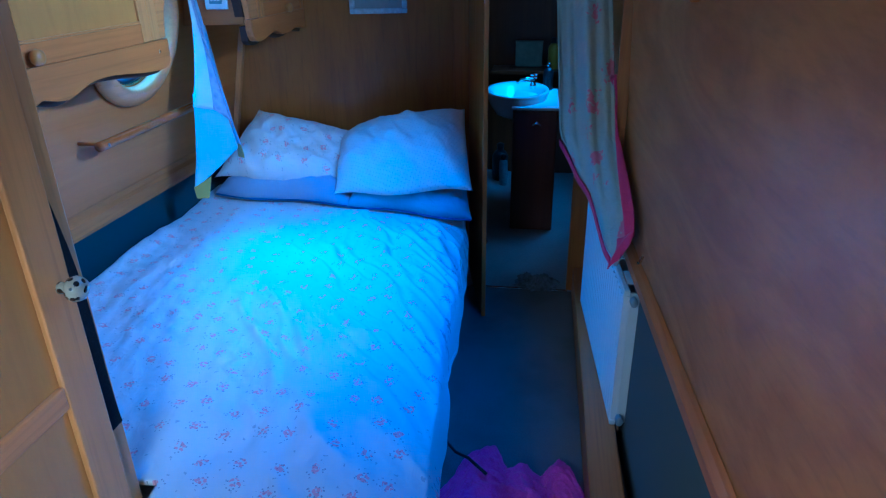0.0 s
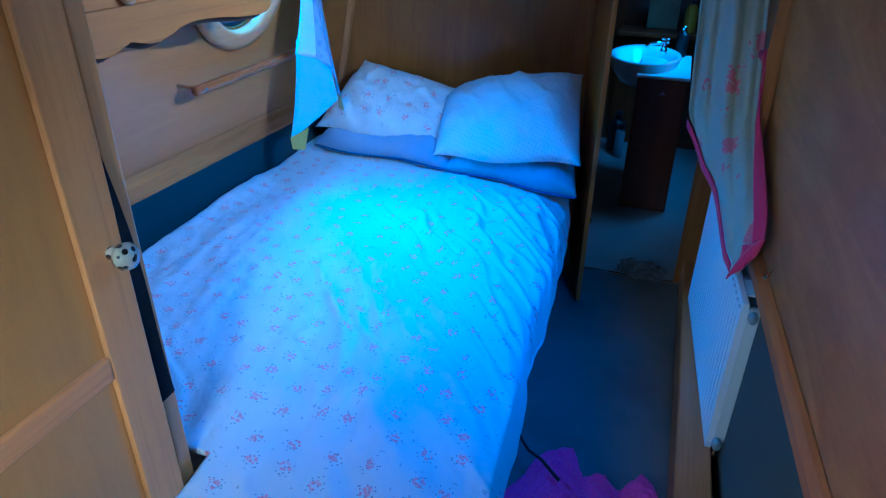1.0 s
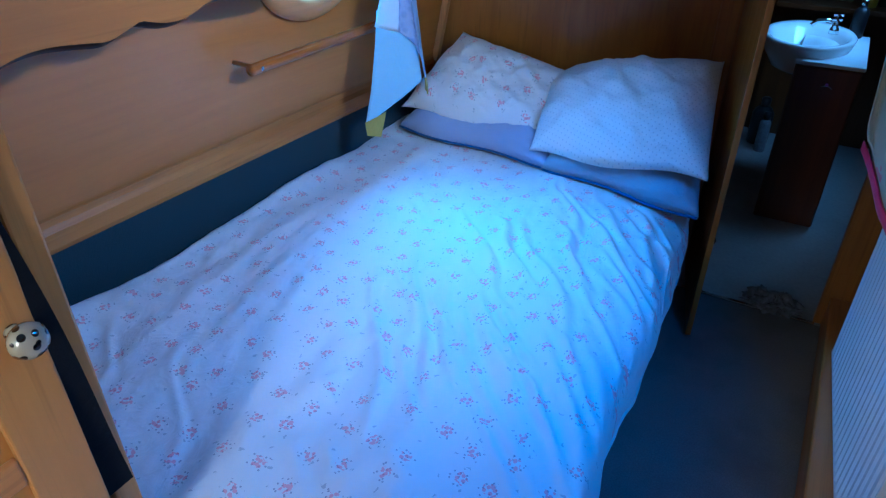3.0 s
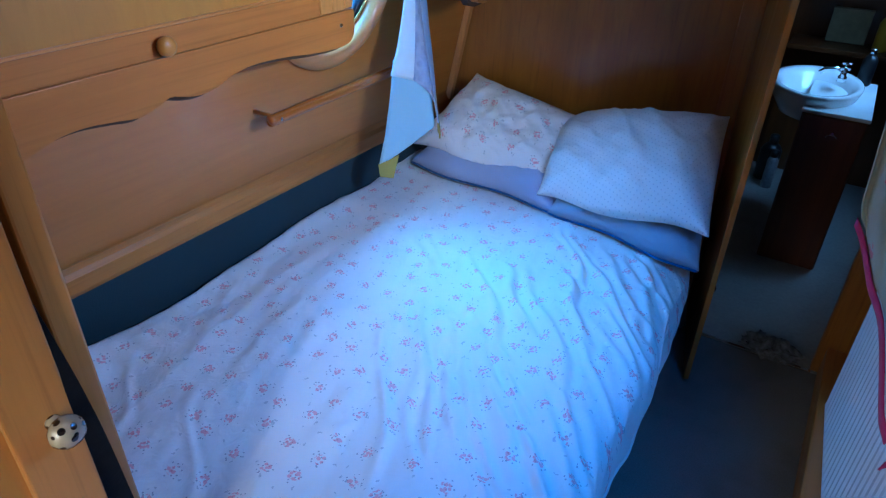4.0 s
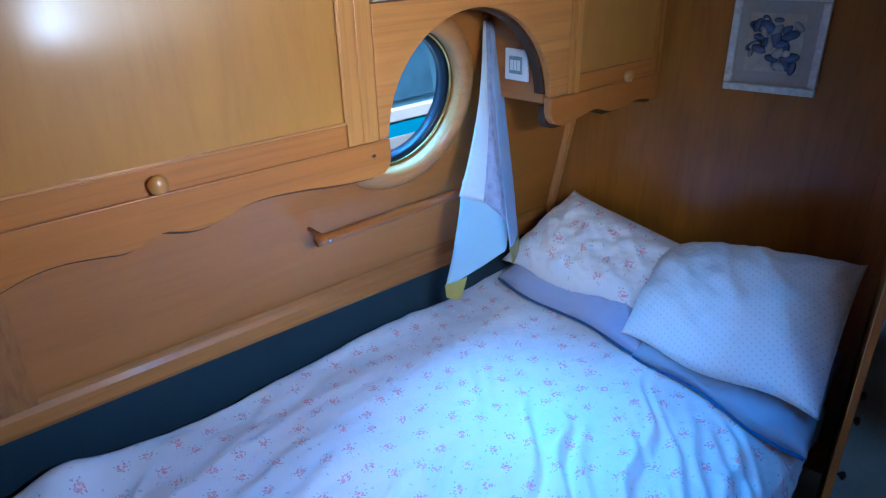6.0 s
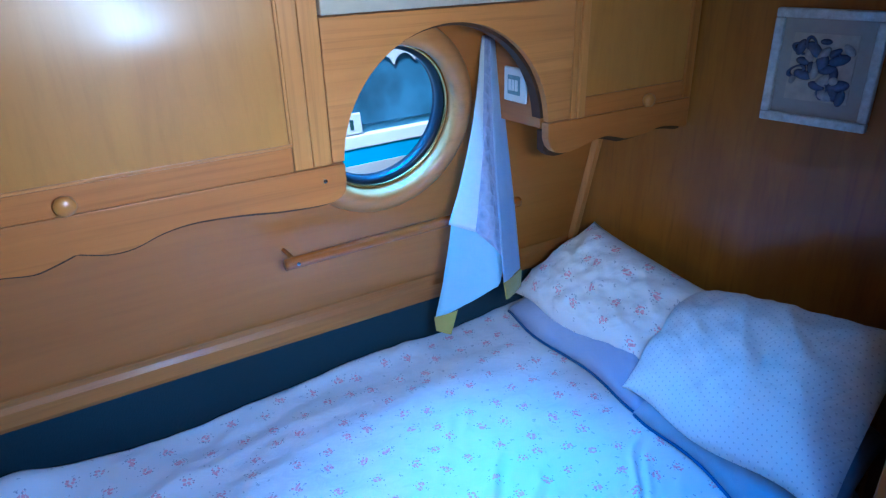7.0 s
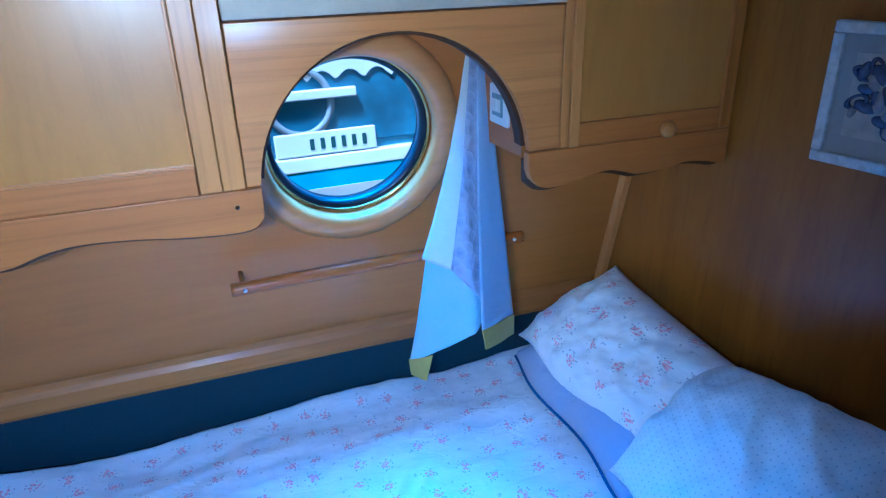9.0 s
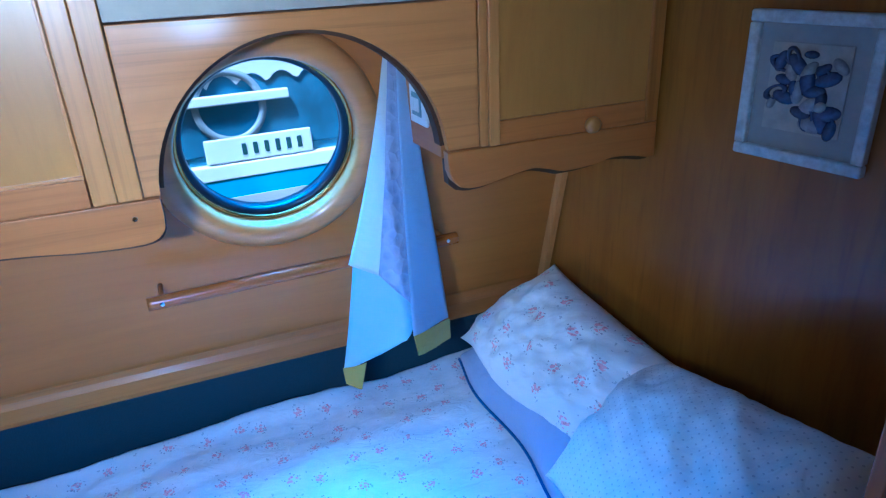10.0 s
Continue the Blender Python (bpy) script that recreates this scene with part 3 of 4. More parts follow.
lk2 = thing("overhead_locker", "honey oak corner overhead locker with a scalloped pelmet", "locker", (front_x(2.30), 2.30, 1.18), TURN, group="overhead lockers")
part("carcase", slab(-0.26, -0.022, 0.045, 0.455, 0.075, 0.76), PLY_Y, lk2)
part("door_panel", slab(-0.020, -0.006, 0.0792, 0.443, 0.1356, 0.76), PLY_Z, lk2, "veneered door panel")
part("bottom_rail", slab(-0.020, 0.0, 0.0795, 0.442, 0.0853, 0.135, 0.0015), OAK_Y, lk2)
part("stile", slab(-0.020, 0.0, 0.036, 0.0545, 0.086, 0.76, 0.002), ASH, lk2)
part("stile", slab(-0.020, 0.005, 0.0555, 0.0785, 0.086, 0.76, 0.002), ASH, lk2)
part("stile", slab(-0.020, 0.003, 0.4435, 0.474, 0.086, 0.76, 0.003), OAK_Z, lk2)
low = [(-0.038, 0.085), (-0.036, 0.045), (-0.028, 0.024)]
low += scallop([(-0.014, 0.010), (0.012, 0.004), (0.05, 0.006), (0.09, 0.014), (0.15, 0.024), (0.185, 0.019), (0.228, 0.006)])
low += scallop([(0.228, 0.006), (0.27, 0.006), (0.315, 0.010), (0.36, 0.018), (0.41, 0.014), (0.45, 0.006), (0.474, 0.006)])[1:] + [(0.474, 0.085)]
part("pelmet", prism(low, "x", -0.024, 0.004, 0.003), OAK_Y, lk2, "scalloped oak pelmet")
# same added strip, for the shadow below this pelmet
part("lip_shade", prism([(-0.030, 0.06)] + [(y, z - 0.014) for y, z in low[2:-1]] + [(0.474, 0.06)], "x", -0.050, -0.0245), PELMETSHADE, lk2, "dark strip standing in for the pelmet's shadow")
knob(lk2, 0.295, 0.102, 0.0)

# arched board over the porthole
va = thing("arched_board", "pale oak board with a round arch above the porthole", "panel", (front_x(2.0), 2.0, 0), TURN)
ay, az, ar = -0.006, 1.250, 0.272
arch = [(-0.3025, 1.268), (-0.276, 1.268)]
for i in range(33):
    a = math.pi * (0.955 - 0.91 * i / 32)
    arch.append((ay + ar * math.cos(a), az + ar * math.sin(a)))
arch += [(0.266, 1.268), (0.334, 1.268), (0.334, 1.552), (-0.3025, 1.552)]
part("board", prism(arch, "x", -0.021, -0.001, 0.002), ASH_Y, va)
# added dark band imitates the shade under the arch
band = [(ay + (ar + 0.02) * math.cos(math.pi * (0.97 - 0.94 * i / 40)), az + (ar + 0.02) * math.sin(math.pi * (0.97 - 0.94 * i / 40))) for i in range(41)]
band += [(ay + (ar - 0.008) * math.cos(math.pi * (0.03 + 0.94 * i / 40)), az + (ar - 0.008) * math.sin(math.pi * (0.03 + 0.94 * i / 40))) for i in range(41)]
part("arch_shade", prism(band, "x", -0.055, -0.0225), PELMETSHADE, va, "dark band standing in for the shade inside the arch")
part("upper_board", slab(-0.021, 0.010, -0.3025, 0.334, 1.556, 1.94, 0.003), BEIGE, va, "beige painted board above the arch")
part("soffit", slab(-0.30, -0.023, -0.3025, 0.334, 1.537, 1.552), PLY_Y, va)
sb = thing("switch_board", "small honey board beside the porthole that carries the switch", "panel", (0, 0, 0))
part("board", prism([(-1.52, 1.245), (-1.285, 1.250), (-1.285, 1.53), (-1.47, 1.53)], "y", 2.260, 2.277), OAK_X, sb)

sw = thing("light_switch", "white square light switch plate with a grey insert", "switch", (-1.375, 2.258, 1.345))
part("plate", slab(-0.043, 0.043, -0.009, 0.0, -0.043, 0.043, 0.004, 3), PLASTIC, sw)
part("insert", slab(-0.024, 0.024, -0.012, -0.0095, -0.024, 0.024, 0.001), GREYINSERT, sw, "grey patterned insert")
for i in range(3):
    part("rocker", slab(-0.018 + 0.013 * i, -0.008 + 0.013 * i, -0.0145, -0.0122, -0.014, 0.014, 0.001), PLASTIC, sw)

# ---- picture ----
pic = thing("picture", "pale framed relief of blue shells on a grey mount", "picture", (-0.921, bulk_y(-0.921) - 0.003, 1.375), math.degrees(math.atan(SKEW)))
W2, H2 = 0.124, 0.137
for x0, x1, z0, z1 in ((-W2, W2, H2 - 0.022, H2), (-W2, W2, -H2, -H2 + 0.022), (-W2, -W2 + 0.022, -H2 + 0.0225, H2 - 0.0225), (W2 - 0.022, W2, -H2 + 0.0225, H2 - 0.0225)):
    part("frame_side", slab(x0, x1, -0.022, 0, z0, z1, 0.004), PICFRAME, pic)
part("mount", slab(-W2 + 0.02, W2 - 0.02, -0.010, -0.004, -H2 + 0.02, H2 - 0.02), PICMOUNT, pic, "grey card mount")
part("ground", slab(-0.074, 0.070, -0.0135, -0.0105, -0.078, 0.082), PICGROUND, pic, "pale picture ground")
rnd = random.Random(5)
for cx, cz, big in ((-0.03, 0.055, 1.1), (-0.075, 0.06, 0.9), (0.0, 0.02, 1.2), (-0.06, 0.02, 0.8), (0.05, 0.03, 1.1), (0.02, -0.03, 1.2), (0.06, -0.045, 1.2),
                    (-0.055, -0.02, 1.0), (0.03, -0.075, 1.2), (0.075, -0.08, 0.9), (-0.02, -0.005, 1.0), (-0.085, -0.035, 0.6), (0.075, 0.06, 0.8), (0.0, 0.08, 0.6),
                    (-0.045, 0.04, 0.9), (0.02, 0.0, 1.0), (0.04, -0.02, 0.9), (-0.005, -0.05, 0.9), (0.05, -0.065, 1.0), (-0.03, 0.0, 0.8), (0.035, 0.05, 0.7), (0.0, 0.045, 0.9)):
    a, r = rnd.uniform(0, 6.28), 0.0150 * big
    cx, cz = cx * 0.72, cz * 0.80
    bm = bmesh.new()
    bmesh.ops.create_uvsphere(bm, u_segments=12, v_segments=8, radius=1)
    bmesh.ops.transform(bm, matrix=Matrix.Translation((cx, -0.0145, cz)) @ Matrix.Rotation(a, 4, "Y") @ Matrix.Diagonal((r * 1.5, 0.010, r * 0.8, 1)), verts=bm.verts)
    part("shell", bm, SHELLGREY if rnd.random() < 0.22 else SHELLBLUE, pic, smooth=True)
for cx, cz, a, r in ((-0.052, 0.045, 0.4, 0.016), (-0.030, 0.056, 1.2, 0.015), (-0.055, -0.008, -0.5, 0.016), (0.030, 0.030, 0.9, 0.014), (0.012, -0.048, 1.5, 0.016), (0.050, -0.050, 1.3, 0.015)):
    bm = lathe([(r * 0.62, -0.006), (r * 0.72, 0.002), (r, 0.001), (r * 1.02, -0.006)], 18, "y", closed=True)
    bmesh.ops.transform(bm, matrix=Matrix.Translation((cx, -0.020, cz)) @ Matrix.Rotation(a, 4, "Y") @ Matrix.Diagonal((1.45, -1.0, 0.8, 1)), verts=bm.verts)
    part("open_shell", bm, SHELLBLUE, pic, "dark blue rimmed shell", True)
part("pebble", lathe([(0.0001, -0.034), (0.007, -0.031), (0.010, -0.022), (0.008, -0.014)], 16, "y", (0.034, 0, -0.024)), PICFRAME, pic, "small white shell", True)

# ---- bed ----
TOP = 0.488
bed = thing("bed", "built-in double bed with dark sides along the cabin wall", "bed", (0, 0, 0))
part("base", slab(-1.655, -0.55, 0.82, 2.70, 0.0, 0.26, 0.01), DARKWOOD, bed, "dark wooden bed base")
part("foot_base", slab(-0.90, -0.55, 0.66, 0.819, 0.0, 0.26, 0.01), DARKWOOD, bed)
part("mattress", slab(-1.65, -0.52, 0.825, 2.695, 0.262, 0.43, 0.04, 3), WHITECLOTH, bed, "white mattress")
part("mattress_foot", slab(-0.89, -0.52, 0.64, 0.824, 0.262, 0.43, 0.03, 3), WHITECLOTH, bed)


rnd = random.Random(11)
CREASES = []
for _ in range(40):
    v1 = rnd.uniform(0.50, 0.90)
    CREASES.append((rnd.uniform(0.34, 0.80), v1, rnd.uniform(0.14, 0.34), rnd.uniform(0.36, 0.62), rnd.uniform(0.007, 0.016), rnd.uniform(0.008, 0.015)))
for _ in range(44):
    CREASES.append((rnd.uniform(0.05, 0.9), rnd.uniform(0.15, 0.8), rnd.uniform(0.06, 0.16), rnd.uniform(-0.3, 0.7), rnd.uniform(0.003, 0.0065), rnd.uniform(0.010, 0.02)))


def crease(u, v):
    """Long soft pulls that fan from the pillows towards the foot, and shorter ones anywhere."""
    h = 0.0
    for u0, v1, length, lean, height, width in CREASES:
        w = (v1 - v) / length
        if 0 < w < 1:
            d = (u - u0 - lean * w * length * 2 - 0.012 * math.sin(9 * w + u0 * 40)) / width
            if abs(d) < 3.5:
                h += height * math.sin(math.pi * w) ** 0.7 * (math.exp(-d * d) - 0.45 * math.exp(-(d - 1.5) ** 2))
    return h


def duvet_point(u, v):
    """u across from the wall to the open side, which hangs down; v from foot to head."""
    y = 0.60 + v * 1.95
    edge = -0.515 + 0.11 * min(1.0, 1.25 * (1 - v)) + 0.012 * math.sin(9 * v + 1) + 0.008 * math.sin(23 * v)
    flat = 0.86
    creases = 0.016 * fbm(u * 3.1 + 0.4 * v, v * 3.3 + 1.7, 0.3) + 0.010 * fbm(u * 9 + 2 * v, v * 5.5, 4.1)
    ridge = noise.ridged_multi_fractal(Vector((u * 3.4 - 1.6 * v, v * 5.0 + 0.9 * u, 2.2)), 0.9, 2.0, 3, 1.0, 2.0)
    ridge2 = noise.ridged_multi_fractal(Vector((u * 8.0 + v * 8.0, v * 2.0 - u * 2.0, 7.7)), 0.9, 2.0, 2, 1.0, 2.0)
    fold = 0.005 * (ridge - 0.9) + 0.012 * (ridge2 - 0.9) * min(1, max(0, (u - 0.45) * 3)) * min(1, max(0.15, (v - 0.2) * 2))
    fold += crease(u, v)
    if u <= flat:
        x = -1.640 + (u / flat) * (edge + 1.640)
        side = max(0, (u / flat - 0.86) / 0.14)
        z = TOP - 0.055 * side ** 2.2 + creases + fold
        z += 0.030 * math.exp(-(u / 0.05) ** 2) * (0.5 + 0.5 * math.sin(11 * v)) + 0.012
        z += 0.030 * math.exp(-((x + 1.61) / 0.07) ** 2 - ((y - 0.95) / 0.09) ** 2) + 0.012 * math.exp(-((u - 0.05) / 0.05) ** 2) * fbm(v * 9, 2.0, 5.0)
        z += 0.05 * max(0, (v - 0.86) / 0.14) ** 1.5 * 0.4
    else:
        w = (u - flat) / (1 - flat)
        x = edge + 0.018 * math.sin(w * 2.6) + 0.014 * fbm(v * 7, 3.0, w) * w
        z = TOP - 0.055 + 0.012 - 0.15 * w - 0.02 * w * math.sin(13 * v) + (creases + fold) * (1 - w)
    return Vector((x, y, z))


bm = sheet(duvet_point, 200, 280, 0.012, keep=lambda u, v: not (0.60 + v * 1.95 < 0.80 and -1.64 + (u / 0.86) * 1.23 < -0.946))
dv = tagged(part("duvet", bm, DUVET, smooth=True), "rumpled white duvet with a pink floral print on the bed", "duvet")
part("piped_edge", tube([tuple(duvet_point(1.0, 0.02 + 0.96 * k / 120)) for k in range(121)], 0.006, 8), WHITECLOTH, dv, "white seam along the hanging edge", True)


def pillow(name, label, mat, corners, thick, seed, blunt=0.48, piped=False, under=0.4, nu=72, nv=48):
    """A soft case over four corners: front left, front right, back right, back left."""
    fl, fr, br, bl = [Vector(c) for c in corners]
    up = ((fr - fl).cross(bl - fl)).normalized()
    ahead = ((bl - fl) + (br - fr)).normalized()

    def shell(sign):
        def fn(u, v):
            a, b = 2 * u - 1, 2 * v - 1
            pa, pb = max(0, 1 - abs(a) ** 3.2), max(0, 1 - abs(b) ** 3.0)
            h = thick * (0.72 if sign > 0 else under) * (pa * pb) ** blunt
            ua = u + 0.014 * math.copysign(abs(a) ** 6, -a) * (1 - abs(b) ** 3)
            vb = v + 0.030 * math.copysign(abs(b) ** 6, -b) * (1 - abs(a) ** 4)
            base = fl.lerp(fr, ua).lerp(bl.lerp(br, ua), vb)
            soft = (0.15 + (pa * pb) ** 0.3) * (1 if sign > 0 else 0.3)
            puff = 0.012 * fbm(a * 2.2 + seed, b * 1.7, seed) * pa * pb + 0.003 * fbm(a * 5 + seed, b * 2.5, 1.0)
            pull = 0.007 * math.sin(11 * math.atan2(b, a * 1.3) + seed + 2 * fbm(a * 2, b * 2, seed)) * min(1, a * a + b * b) * (pa * pb) ** 0.35
            ridge = noise.ridged_multi_fractal(Vector((a * 2.2 + b * 1.5 + seed, b * 0.7 - a * 0.25, seed)), 0.9, 2.0, 2, 1.0, 2.0)
            return base + ahead * 0.016 * math.sin(7 * u + seed) * (1 - v) ** 2 * pa + up * (sign * h + (puff + pull + 0.019 * (ridge - 0.9) * (pa * pb) ** 0.4) * soft) - ahead * (0.012 * pa * max(0, -b) ** 4)
        return fn
    bm = sheet(shell(1), nu, nv)
    other = sheet(shell(-1), nu, nv)
    me = bpy.data.meshes.new("tmp")
    other.to_mesh(me)
    other.free()
    bm.from_mesh(me)
    bpy.data.meshes.remove(me)
    bmesh.ops.remove_doubles(bm, verts=bm.verts, dist=0.0006)
    bmesh.ops.recalc_face_normals(bm, faces=bm.faces)
    ob = part(name, bm, mat, smooth=True)
    if piped:
        edge = shell(1)
        e = [tuple(edge(0.012 + 0.976 * k / 40, 0.0) - ahead * 0.002) for k in range(41)]
        part("piping", tube(e, 0.0042, 8), PIPING, ob, "navy piped edge", True)
    return tagged(ob, label, "pillow", group="pillows at the bed's head")


pillow("pillow", "lilac blue pillow beneath the floral pillow", PILLOW_LILAC,
       ((-1.60, 2.425, 0.528), (-0.965, 2.365, 0.518), (-0.97, 2.72, 0.54), (-1.50, 2.68, 0.55)), 0.150, 3.1, blunt=0.42, piped=True, under=0.06)
pillow("pillow", "grey blue pillow beneath the dotted pillow", PILLOW_BLUE,
       ((-0.985, 2.360, 0.518), (-0.450, 2.285, 0.510), (-0.53, 2.74, 0.55), (-0.985, 2.73, 0.55)), 0.150, 5.2, blunt=0.42, piped=True, under=0.06)
pillow("pillow", "white pillow with pink floral sprigs", PILLOW_FLORAL,
       ((-1.585, 2.425, 0.605), (-1.045, 2.450, 0.590), (-1.00, 2.735, 0.730), (-1.445, 2.650, 0.850)), 0.16, 1.3, 0.66, under=0.25)
pillow("pillow", "white pillow with small grey dots", PILLOW_DOT,
       ((-1.035, 2.365, 0.570), (-0.450, 2.290, 0.630), (-0.530, 2.715, 0.855), (-1.10, 2.72, 0.720)), 0.18, 7.9, 0.66, under=0.20)

# ---- port curtain ----
cur = thing("curtain", "white curtain with lilac lace and mustard hem tied beside the porthole", "curtain", (0, 0, 0), group="curtains")


def hang(corners, folds, amp, phase, back=0.0):
    """Cloth over four (y, z) corners, top left, top right, bottom left, bottom right; its free side swings out from the wall."""
    tl, tr, bl, br = corners

    def fn(u, v):
        y, z = [(tl[k] * (1 - u) + tr[k] * u) * (1 - v) + (bl[k] * (1 - u) + br[k] * u) * v for k in (0, 1)]
        out = max(0.0, y - 2.035) if y < 2.178 else 0.143 - 0.6 * (y - 2.178)
        x = -1.475 - back + out * min(1.1, max(0.0, (1.46 - z) / 0.62)) + amp * math.sin(folds * math.pi * u + phase) * (0.3 + 0.7 * v) + 0.002 * fbm(y * 14, z * 5, phase)
        return Vector((x, y, z))
    return fn


part("white_panel", sheet(hang(((2.220, 1.458), (2.232, 1.458), (2.082, 0.985), (2.143, 0.962)), 1.0, 0.004, 0.3), 10, 40, 0.003), SHEER, cur, "turned-back white panel with light painted into its cloth", True)
part("lower_panel", sheet(hang(((2.100, 1.030), (2.252, 0.945), (2.048, 0.684), (2.204, 0.838)), 1.5, 0.003, 0.5, 0.010), 16, 16, 0.003), PALEBLUE, cur, smooth=True)
part("lace_panel", sheet(hang(((2.226, 1.460), (2.246, 1.456), (2.138, 0.966), (2.206, 0.880)), 2.0, 0.004, 0.2), 12, 40, 0.003), LACE, cur, "lilac lace panel", True)
part("side_panel", sheet(hang(((2.244, 1.458), (2.258, 1.454), (2.188, 0.820), (2.312, 0.795)), 1.2, 0.004, 0.9), 12, 40, 0.003), PALELILAC, cur, smooth=True)
part("hem", sheet(hang(((2.047, 0.692), (2.094, 0.722), (2.050, 0.648), (2.080, 0.640)), 1.0, 0.003, 0.2, 0.009), 6, 5, 0.004), YELLOWCLOTH, cur, "mustard hem")
part("hem", sheet(hang(((2.190, 0.818), (2.312, 0.793), (2.196, 0.765), (2.314, 0.735)), 1.4, 0.003, 0.2), 8, 6, 0.004), YELLOWCLOTH, cur, "mustard hem")
part("hook", tube([(-1.515, 2.23, 1.475), (-1.49, 2.23, 1.480), (-1.475, 2.23, 1.470), (-1.474, 2.23, 1.455)], 0.004, 8), BRASS, cur)

# ---- wardrobe ----
wd = thing("wardrobe", "honey veneered wardrobe with panelled door at the bed's foot", "wardrobe", (-0.950, -0.052, 0.0))
part("side_board", slab(-0.66, -0.030, 0.795, 0.830, 0.0, 1.94, 0.003), OAK_Z, wd)
part("side_post", slab(-0.028, 0.0, 0.788, 0.822, 0.0, 1.94, 0.004), ASH, wd, "pale upright post")
# solid black block stands for the shade inside the wardrobe
part("inside_shade", slab(-0.62, -0.06, -0.70, 0.790, 0.02, 1.90), SHADEBLACK, wd)
door = part("door", slab(-0.022, 0.004, -0.20, 0.775, 0.06, 1.90, 0.003), PLY_Z, wd, "veneered wardrobe door")
part("door_stile", slab(0.0045, 0.016, 0.70, 0.775, 0.06, 1.90, 0.003), ASH, door)
part("door_rail", slab(0.0045, 0.016, -0.20, 0.6995, 0.815, 0.858, 0.004), ASH_Y, door, "moulded middle rail")
part("door_rail", slab(0.0045, 0.016, -0.20, 0.6995, 0.06, 0.14, 0.004), ASH_Y, door)
part("door_knob", lathe([(0.0001, 0.044), (0.010, 0.043), (0.018, 0.038), (0.0215, 0.029), (0.019, 0.020), (0.011, 0.014), (0.008, 0.010), (0.010, 0.005), (0.010, 0.0)], 28, "x", (0.016, 0.748, 1.012)), SPOTTED, door,
     "spotted ceramic knob", True)
structure("trim_wall_stile", prism([(left_x(0.72, 0.92) + 0.001, 0.722), (left_x(0.72, 0.92) + 0.020, 0.722), (left_x(1.90, 0.92) + 0.020, 1.90), (left_x(1.90, 0.92) + 0.001, 1.90)], "y", 0.885, 0.958), OAK_Z, "oak stile on the cabin side beside the wardrobe", "trim")
# black strip and loop take the place of the dark gap at the door
st = thing("strap", "black strip in the gap beside the wardrobe door", "strap", (-0.940, 0.742, 0.075))
part("gap_strip", sheet(lambda u, v: Vector((0.006 * math.sin(5 * v), (u - 0.5) * (0.010 + 0.040 * v) + 0.003 * math.sin(4 * v) - 0.022 * (1 - v), 1.09 - 0.47 * v)), 3, 30, 0.004), BLACKCLOTH, st)
part("loop", tube([(0.0, -0.022, 1.09), (-0.004, -0.024, 1.12), (-0.008, -0.020, 1.14)], 0.003, 6), BLACKCLOTH, st)

# ---- open door beside the bed's head ----
dr = thing("door_1", "tall honey brown wooden door standing open beside the bed", "door", (-0.515, 2.885, 0.0), kind="structure")
ang = math.atan2(2.395 - 2.885, -0.404 + 0.515)
dr.matrix_basis = pose(-0.515, 2.885, 0.0, 0, 0, math.degrees(ang))
DL = 0.497
leaf = part("leaf", slab(0.0, DL, -0.016, 0.0, 0.012, 1.92, 0.003), BULK, dr, "veneered door leaf")
part("edge_strip", slab(DL + 0.0005, DL + 0.008, -0.017, 0.001, 0.012, 1.92, 0.002), OAK_Z, dr, "solid oak lipping")
for x, z in ((0.20, 0.48), (0.24, 0.42), (0.34, 0.30)):
    part("coat_hook", lathe([(0.004, 0.0), (0.004, 0.012), (0.012, 0.018), (0.013, 0.026), (0.0001, 0.031)], 14, "y", (x, 0.0, z)), DARKKNOB, dr, "dark turned peg", True)

# ---- wash room ----
vu = thing("vanity_unit", "dark red brown vanity cabinet below the wash basin", "cabinet", (-0.352, 3.425, 0.0))
part("body", slab(0.0, 0.24, 0.012, 0.52, 0.0, 0.695, 0.003), MAHOG, vu)
vd = part("door", slab(0.004, 0.236, -0.008, 0.011, 0.006, 0.690, 0.004), MAHOG, vu)
part("handle", tube([(0.13 + 0.02 * math.cos(a), -0.022, 0.617 + 0.012 * math.sin(a)) for a in [math.pi * k / 8 for k in range(9)]], 0.003, 8), CHROME, vd, "small chrome drop handle")
part("handle_base", lathe([(0.006, -0.028), (0.006, -0.008)], 12, "y", (0.13, 0, 0.635)), CHROME, vd)
part("worktop", slab(-0.005, 0.245, -0.014, 0.525, 0.696, 0.712, 0.004), HULLWHITE, vu, "white worktop edge")

bs = thing("wash_basin", "white oval porcelain wash basin on the vanity", "basin", (-0.340, 3.68, 0.714))
prof = [(0.10, -0.11), (0.17, -0.08), (0.215, -0.02), (0.235, 0.028), (0.238, 0.040), (0.230, 0.046), (0.205, 0.042), (0.185, 0.020), (0.15, -0.035), (0.08, -0.065), (0.0001, -0.07)]
bm = lathe(prof, 44, "z")
bmesh.ops.scale(bm, vec=(0.76, 1.05, 1.0), verts=bm.verts)
part("bowl", bm, PORCELAIN, bs, smooth=True)
tp = thing("tap", "chrome mixer tap with crosshead handles on the basin", "tap", (-0.255, 3.74, 0.754))
part("body", lathe([(0.020, 0.0), (0.018, 0.02), (0.012, 0.03), (0.012, 0.06), (0.0001, 0.065)], 18), CHROME, tp, smooth=True)
part("spout", tube([(0, 0, 0.045), (-0.03, -0.01, 0.055), (-0.07, -0.02, 0.050), (-0.09, -0.025, 0.030)], 0.009, 12), CHROME, tp, smooth=True)
